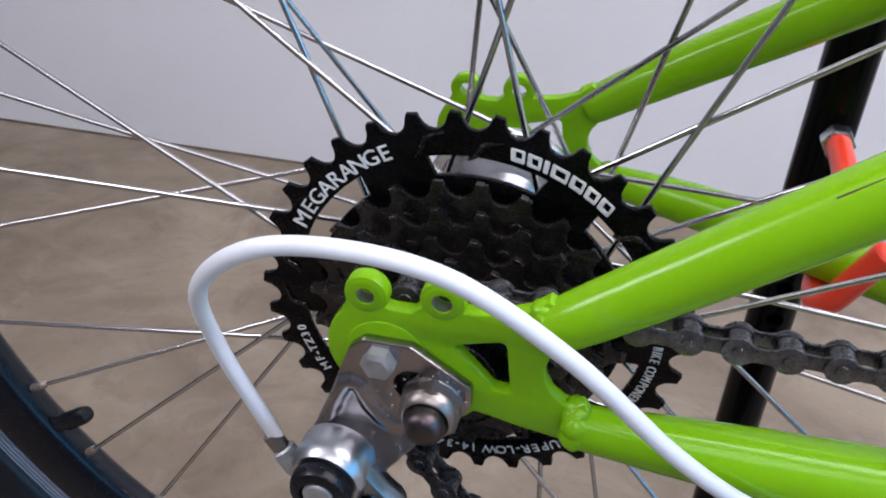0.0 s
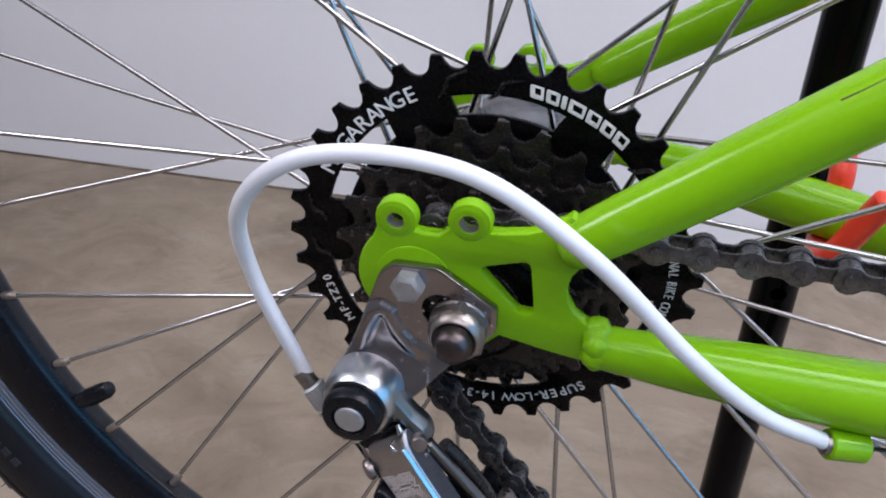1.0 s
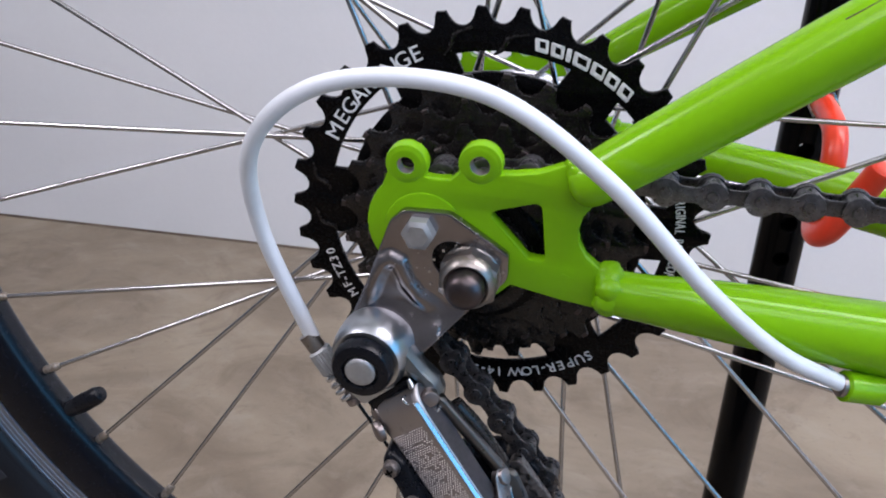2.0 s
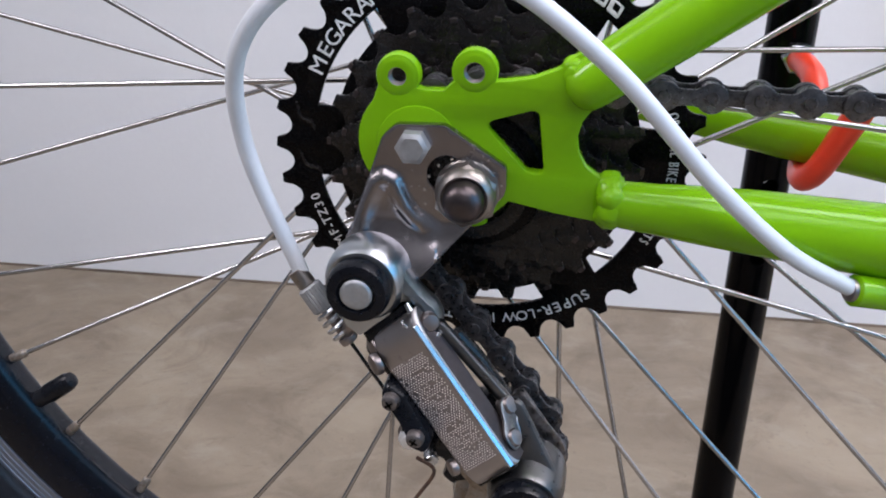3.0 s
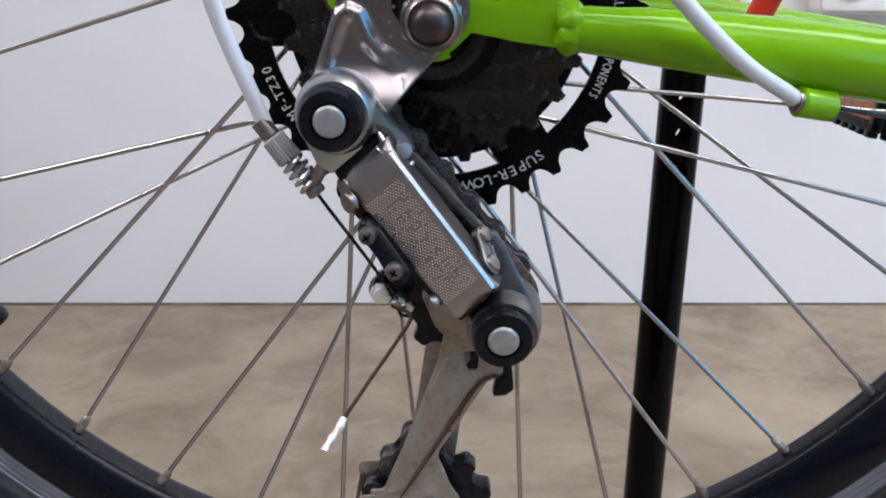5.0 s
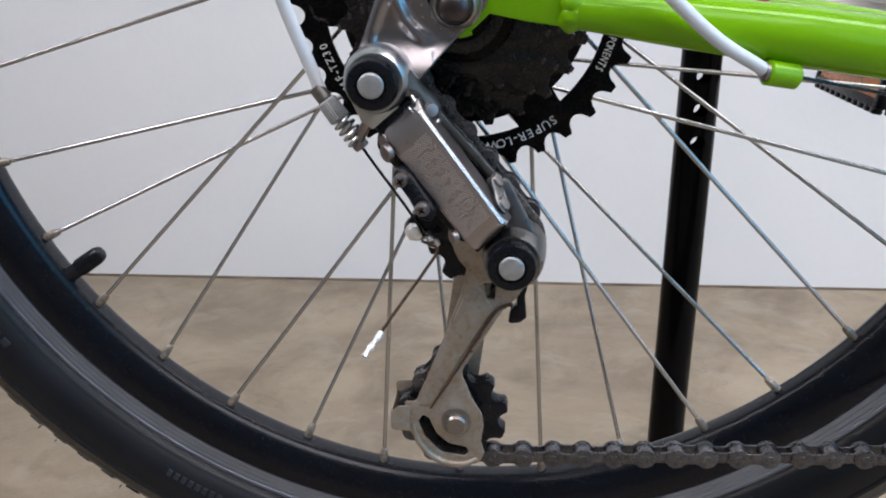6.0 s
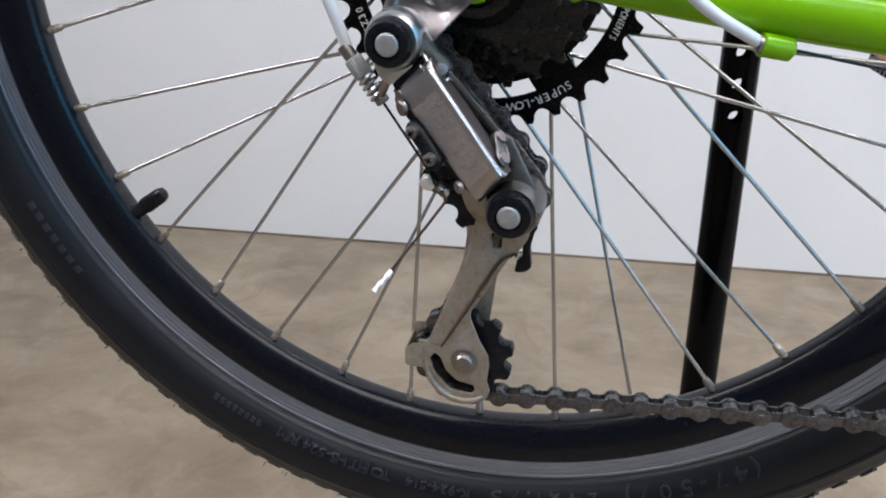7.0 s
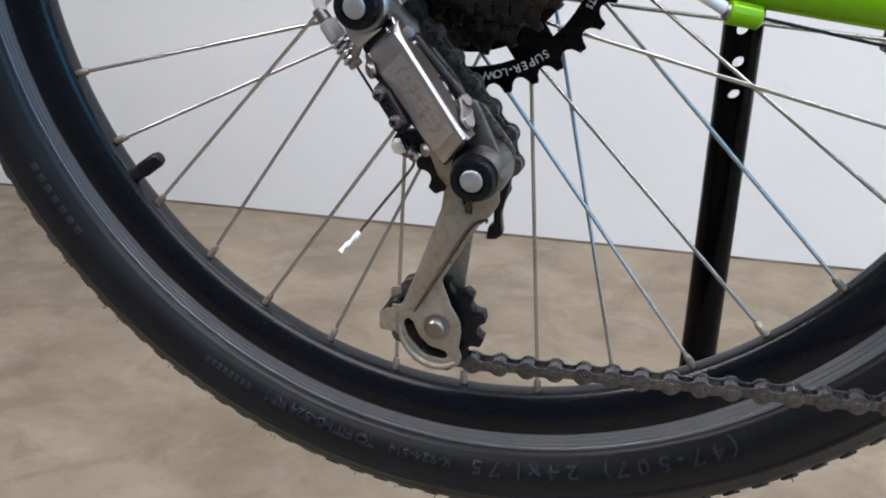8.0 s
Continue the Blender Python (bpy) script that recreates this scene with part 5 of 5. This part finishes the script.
# ---- far crank and pedal ----
part("crank_arm", plate([capsule((0.42, 0.485), 0.016, (0.276, 0.456), 0.012)], 0.096, 0.110, 0.003), BLACK, bike, "black crank arm")
part("crank_axle", rod((0.42, FRAME_MID - 0.03, 0.485), (0.42, 0.112, 0.485), 0.008), CHROME, bike)
tilt = Matrix.Translation((0.275, 0.204, 0.4535)) @ Matrix.Rotation(radians(1.8), 4, "Z") @ Matrix.Rotation(radians(9), 4, "Y") @ Matrix.Rotation(radians(-2.5), 4, "X")
pedal = part("pedal", moved(merge(box((-0.05, -0.008, -0.007), (0.05, 0.008, 0.007), 0.003), box((-0.02, -0.047, -0.009), (0.02, 0.047, 0.009), 0.004)), tilt), PLASTIC, bike, "black plastic pedal with amber reflectors")


def pedal_side(a, b, along_y):
    """One toothed side of the pedal's cage from a to b, at its outer face."""
    n = 11
    at = [a + (b - a) * (k + 0.5) / n for k in range(n)]
    post = 0.005
    if along_y:
        make = lambda lo, hi, z0, z1, soft: box((-0.056, lo, z0), (-0.050, hi, z1), soft)
    else:
        make = lambda lo, hi, z0, z1, soft: box((lo, -0.051, z0), (hi, -0.045, z1), soft)
    bars = [make(a, b, -0.0135, -0.0080, 0.0012), make(a, b, 0.0085, 0.0135, 0.0012), make(a, a + post, -0.0130, 0.0130, 0.001), make(b - post, b, -0.0130, 0.0130, 0.001)]
    teeth = [make(y - 0.0029, y + 0.0029, z, z + 0.0040, 0.0012) for y in at for z in (-0.0165, 0.0125)]
    return merge(*bars, *teeth)


part("pedal_cage", moved(pedal_side(-0.051, 0.051, True), tilt), PLASTIC, pedal)
part("pedal_cage", moved(merge(pedal_side(-0.050, 0.056, False), box((-0.030, -0.050, -0.012), (-0.024, -0.046, 0.012), 0.001), box((0.024, -0.050, -0.012), (0.030, -0.046, 0.012), 0.001)), tilt), PLASTIC, pedal)
part("pedal_cage", moved(merge(box((-0.052, 0.045, -0.0135), (0.056, 0.051, -0.0080), 0.001), box((-0.052, 0.045, 0.0085), (0.056, 0.051, 0.0135), 0.001)), tilt), PLASTIC, pedal)
part("reflector", moved(box((-0.0550, -0.0455, -0.0085), (-0.0515, 0.0455, 0.0090), 0.001), tilt), AMBER, pedal, "amber reflector")
for x0 in (-0.0440, 0.0310):
    part("reflector", moved(box((x0, -0.0500, -0.0085), (x0 + 0.013, -0.0465, 0.0090), 0.001), tilt), AMBER, pedal, "amber reflector")
part("pedal_spindle", rod((0.276, 0.108, 0.456), (0.276, 0.204, 0.4535), 0.006), CHROME, pedal)
